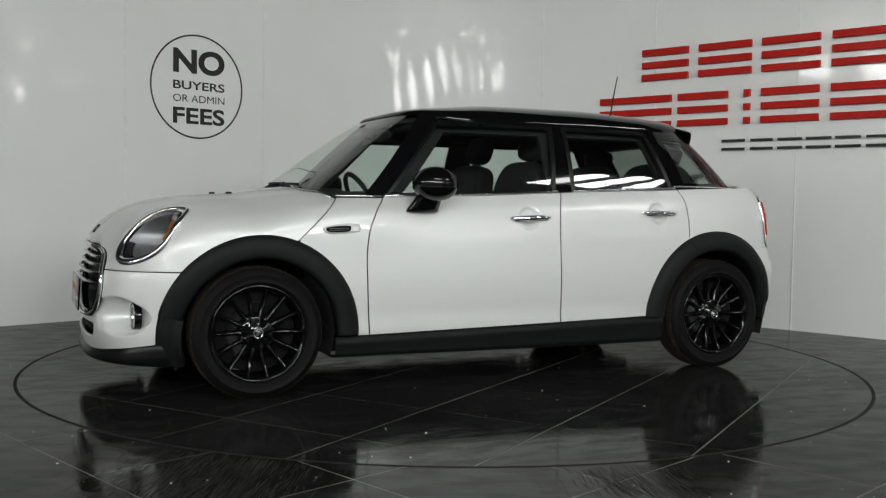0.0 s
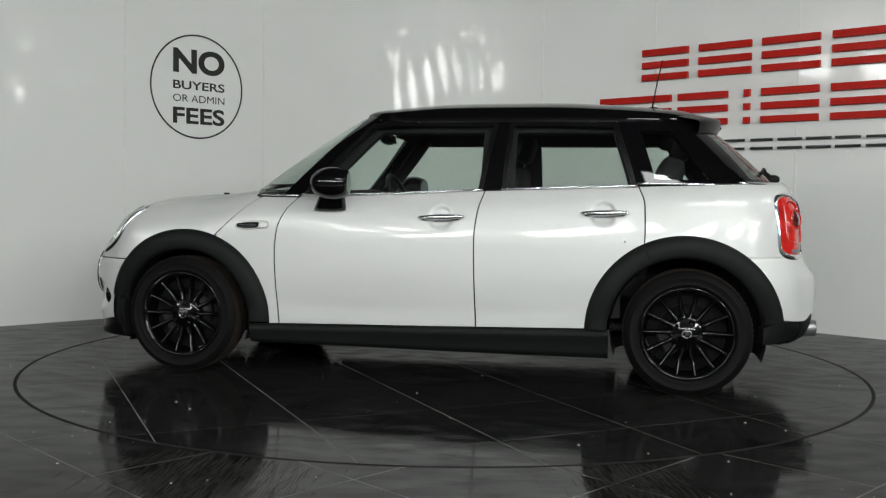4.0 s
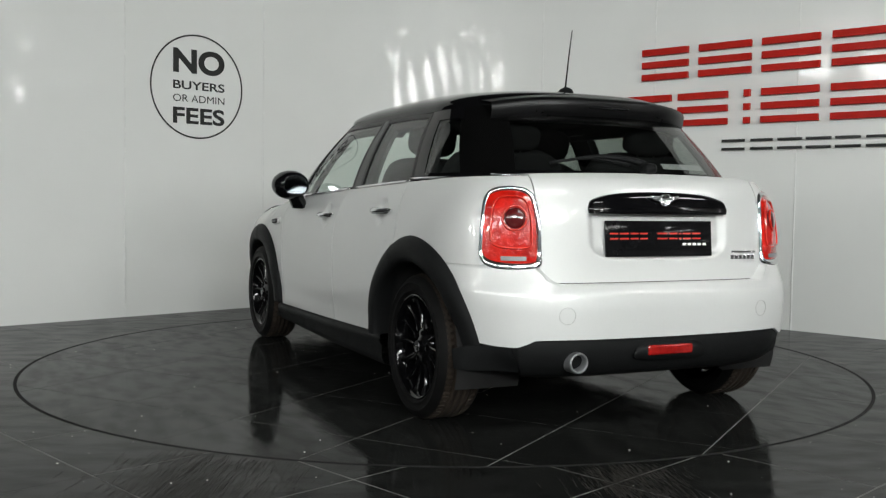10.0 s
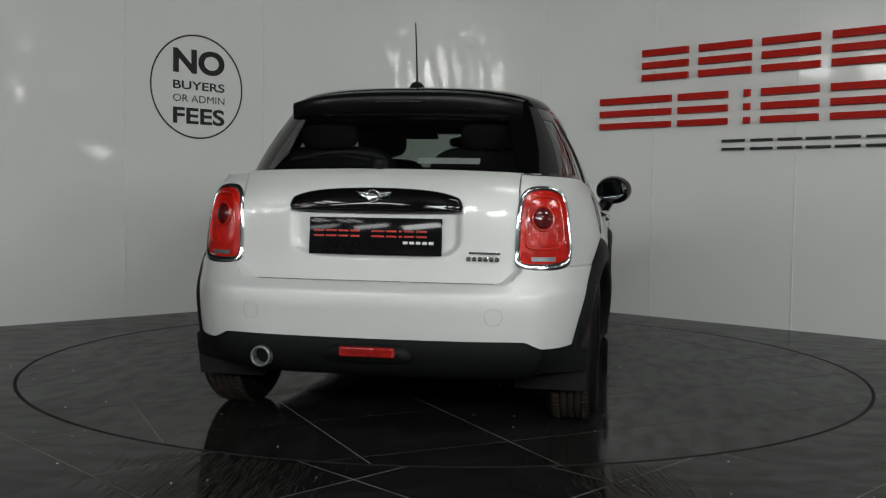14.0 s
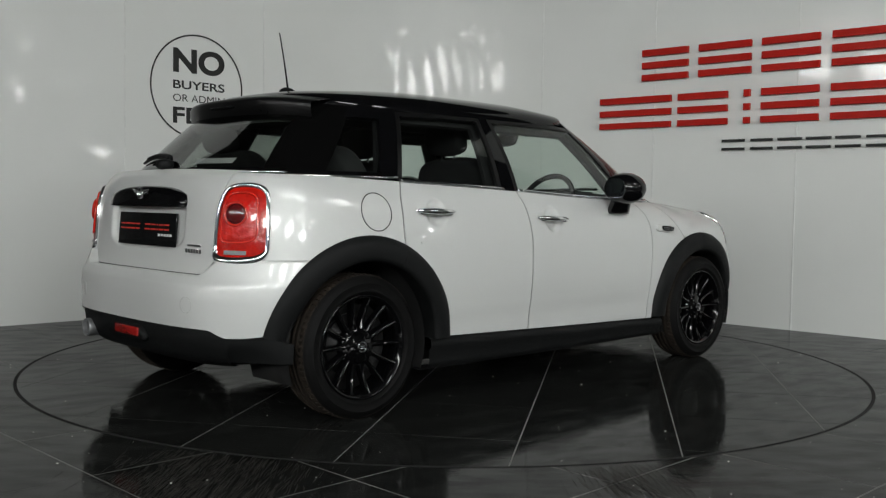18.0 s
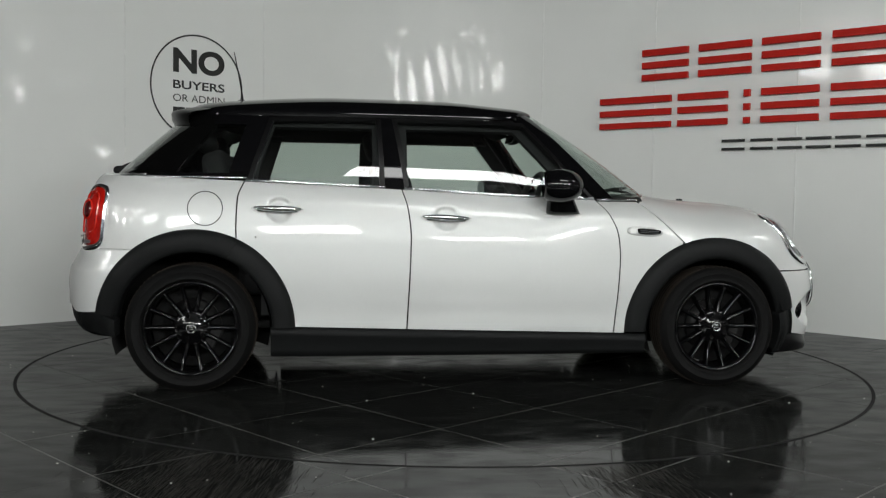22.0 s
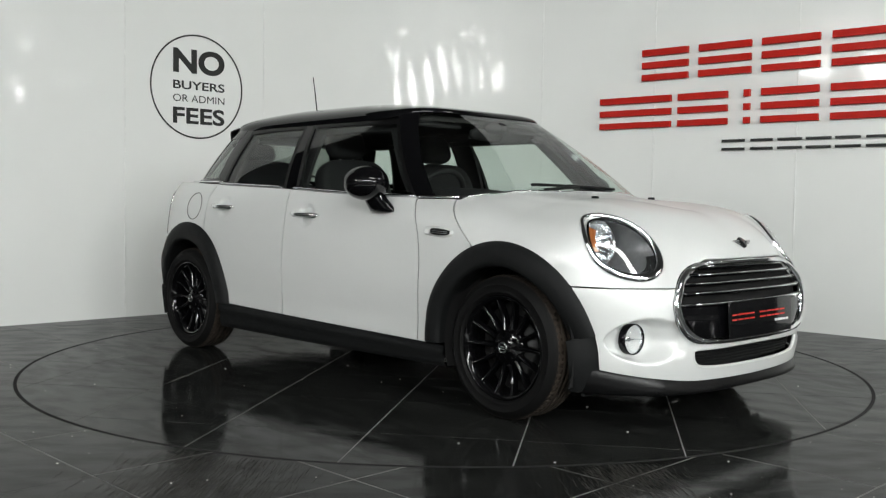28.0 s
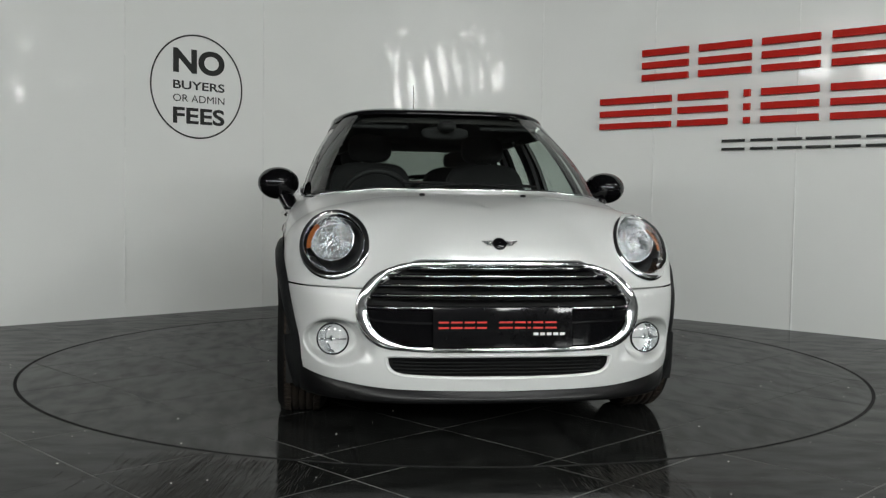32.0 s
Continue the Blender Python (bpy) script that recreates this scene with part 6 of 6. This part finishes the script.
# parcel shelf, carpet, door cards, sun visors
bm = bmesh.new()
box(bm, pose(-1.45, 0, .965), .46, 1.12, .02, .008)
part("parcel_shelf", bm, CARPET, car, "black parcel shelf")
bm = bmesh.new()
box(bm, pose(-.2, 0, .30), 2.2, 1.36, .03, .01)
part("carpet", bm, CARPET, car)
for y in (.36, -.36):
    bm = bmesh.new()
    box(bm, pose(.30, y, 1.322, 0, 24, 0), .15, .34, .02, .008)
    part("sun_visor", bm, CABIN, car, "dark sun visor")
for sgn in (1, -1):
    for door, xa, xb in ((doors["F", sgn], -.27, .62), (doors["R", sgn], -1.0, -.34)):
        rows = [[Vector((x, sgn * (.705 - o), z)) for z, o in ((.35, .0), (.60, .035), (.72, .05), (.80, .02), (.93, .0), (BELT(x) - .004, -.012))] for x in [lerp(xa, xb, k / 8) for k in range(9)]]
        part("door_card", panel(rows, 0, centre=(0, sgn * 2, .7)), CABIN, door, "charcoal door card")

# ---- cabin lining round the window openings
for sgn in (1, -1):
    lining = lambda xl, xr, zb, zt, nu, nv: part("window_lining", panel(side_patch(xl, xr, zb, zt, nu, nv, sgn, -.045, gh_y), .02), CABIN, car, "dark cabin lining round the windows")
    lining(lambda z: -1.30, lambda z: AP_X(z) - .03, lambda x: 1.262, lambda x: 1.335, 30, 4)
    lining(lambda z: -.47, lambda z: -.30, lambda x: .95, lambda x: 1.29, 6, 10)
    lining(lambda z: RD_R(z) - .085, lambda z: RD_R(z) + .04, lambda x: .98, lambda x: 1.29, 6, 10)
    lining(lambda z: AP_X(z) - .10, lambda z: AP_X(z) - .01, lambda x: .95, lambda x: 1.29, 4, 10)
# ---------------------------------------------------------------- wall signs
def on_wall(o, d, nrm, along, z, off=0.0):
    p = o + d * along + nrm * off
    return Vector((p.x, p.y, z))


def wall_frame(o, d, nrm, along, z, off=0.003, flip=1):
    """x along the wall to the right as seen from the room, y up, z out of the wall."""
    x = Vector((d.x, d.y, 0)) * flip
    m = Matrix((x, Vector((0, 0, 1)), nrm)).transposed().to_4x4()
    m.translation = on_wall(o, d, nrm, along, z, off)
    return m


def text_mesh(text, m, height, width, material, parent, spacing=1.0, stroke=0.0):
    """Flat lettering in the built-in font, fitted to a width and a cap height, 3 mm thick."""
    cu = bpy.data.curves.new("lettering", "FONT")
    cu.body, cu.extrude, cu.space_character, cu.offset = text, .0, spacing, stroke
    tmp = bpy.data.objects.new("lettering", cu)
    me = bpy.data.meshes.new_from_object(tmp)
    bpy.data.objects.remove(tmp)
    co = np.array([v.co[:] for v in me.vertices])
    lo, hi = co.min(0), co.max(0)
    bm = bmesh.new()
    bm.from_mesh(me)
    bpy.data.meshes.remove(me)
    sx, sy = width / (hi[0] - lo[0]), height / (hi[1] - lo[1])
    bm.transform(m @ Matrix.Diagonal((sx, sy, 1, 1)) @ Matrix.Translation((-lo[0], -lo[1], 0)))
    return part("lettering", bm, material, parent, smooth=False)


# round notice on the left wall
notice = new("wall_notice")
tagged(notice, "black vinyl fee notice in a ring on the white wall", "sign")
base = wall_frame(L0, LDIR, LN, 2.528, 1.785, .0025, -1)
bm = bmesh.new()
n = 96
rings = [[base @ Vector((r * math.cos(2 * math.pi * k / n), r * 1.006 * math.sin(2 * math.pi * k / n), h)) for r, h in ((.394, .0), (.394, .001), (.407, .001), (.407, .0))] for k in range(n + 1)]
grid(bm, rings)
bmesh.ops.remove_doubles(bm, verts=bm.verts[:], dist=1e-6)
bmesh.ops.recalc_face_normals(bm, faces=bm.faces[:])
part("ring", bm, SIGN_BLACK, notice, smooth=False)
for txt, z0, hgt, st in (("NO", 1.884, .193, .040), ("BUYERS", 1.759, .067, .020), ("OR ADMIN", 1.661, .057, .0), ("FEES", 1.490, .129, .026)):
    x0 = 2.528 - 2.742
    text_mesh(txt, base @ pose(x0, z0 - 1.785, .0005), hgt, .454, SIGN_BLACK, notice, 1.0, st)

# dealer sign on the right wall: raised red and black blocks
sign = new("wall_sign")
tagged(sign, "raised red and black dealer sign blocks on the wall", "sign")


def sign_bar(a0, a1, z0, z1, material, depth=.028):
    m = wall_frame(R0, RDIR, RN, (a0 + a1) / 2, (z0 + z1) / 2, depth / 2 + .006)
    bm = bmesh.new()
    box(bm, m, a1 - a0, z1 - z0, depth, .0015, 1)
    return part("red_bar" if material is SIGN_RED else "black_bar", bm, material, sign, smooth=False)


# every letter cell carries two or three level bars, no lettering
for a0, a1 in ((2.330, 2.735), (2.825, 3.250), (3.333, 3.762), (3.848, 4.275)):
    for z0, z1 in ((2.098, 2.150), (1.998, 2.050), (1.902, 1.952)):
        sign_bar(a0, a1, z0, z1, SIGN_RED)
for a0, a1 in ((1.940, 2.594), (2.656, 3.070), (3.201, 3.249), (3.337, 3.763), (3.848, 4.275)):
    for z0, z1 in ((1.728, 1.780), (1.626, 1.676), (1.526, 1.574)):
        sign_bar(a0, a1, z0, z1, SIGN_RED)
for a0, a1 in ((3.034, 3.212), (3.261, 3.430), (3.469, 3.648), (3.678, 3.857), (3.887, 4.060), (4.098, 4.27)):
    for z0, z1 in ((1.391, 1.410), (1.328, 1.347)):
        sign_bar(a0, a1, z0, z1, SIGN_BLACK, .02)

place_disc_tiles()
place_floor_tiles()


# ---------------------------------------------------------------- what moves: the turntable and the car on it turn clockwise
def heading(t):
    s = (t - 16) / 16
    return math.degrees(1.076574 - .155718 * (t - 16) - .008519 * s * s - .002668 * s ** 3)


CAR_Y = -0.0685


def motions():
    ts = [2.0 * k for k in range(17)]
    walk(turntable, [(t, pose(0, 0, 0, 0, 0, heading(t))) for t in ts])
    walk(car, [(t, pose(0, 0, 0, 0, 0, heading(t)) @ pose(0, CAR_Y, 0)) for t in ts])


motions()
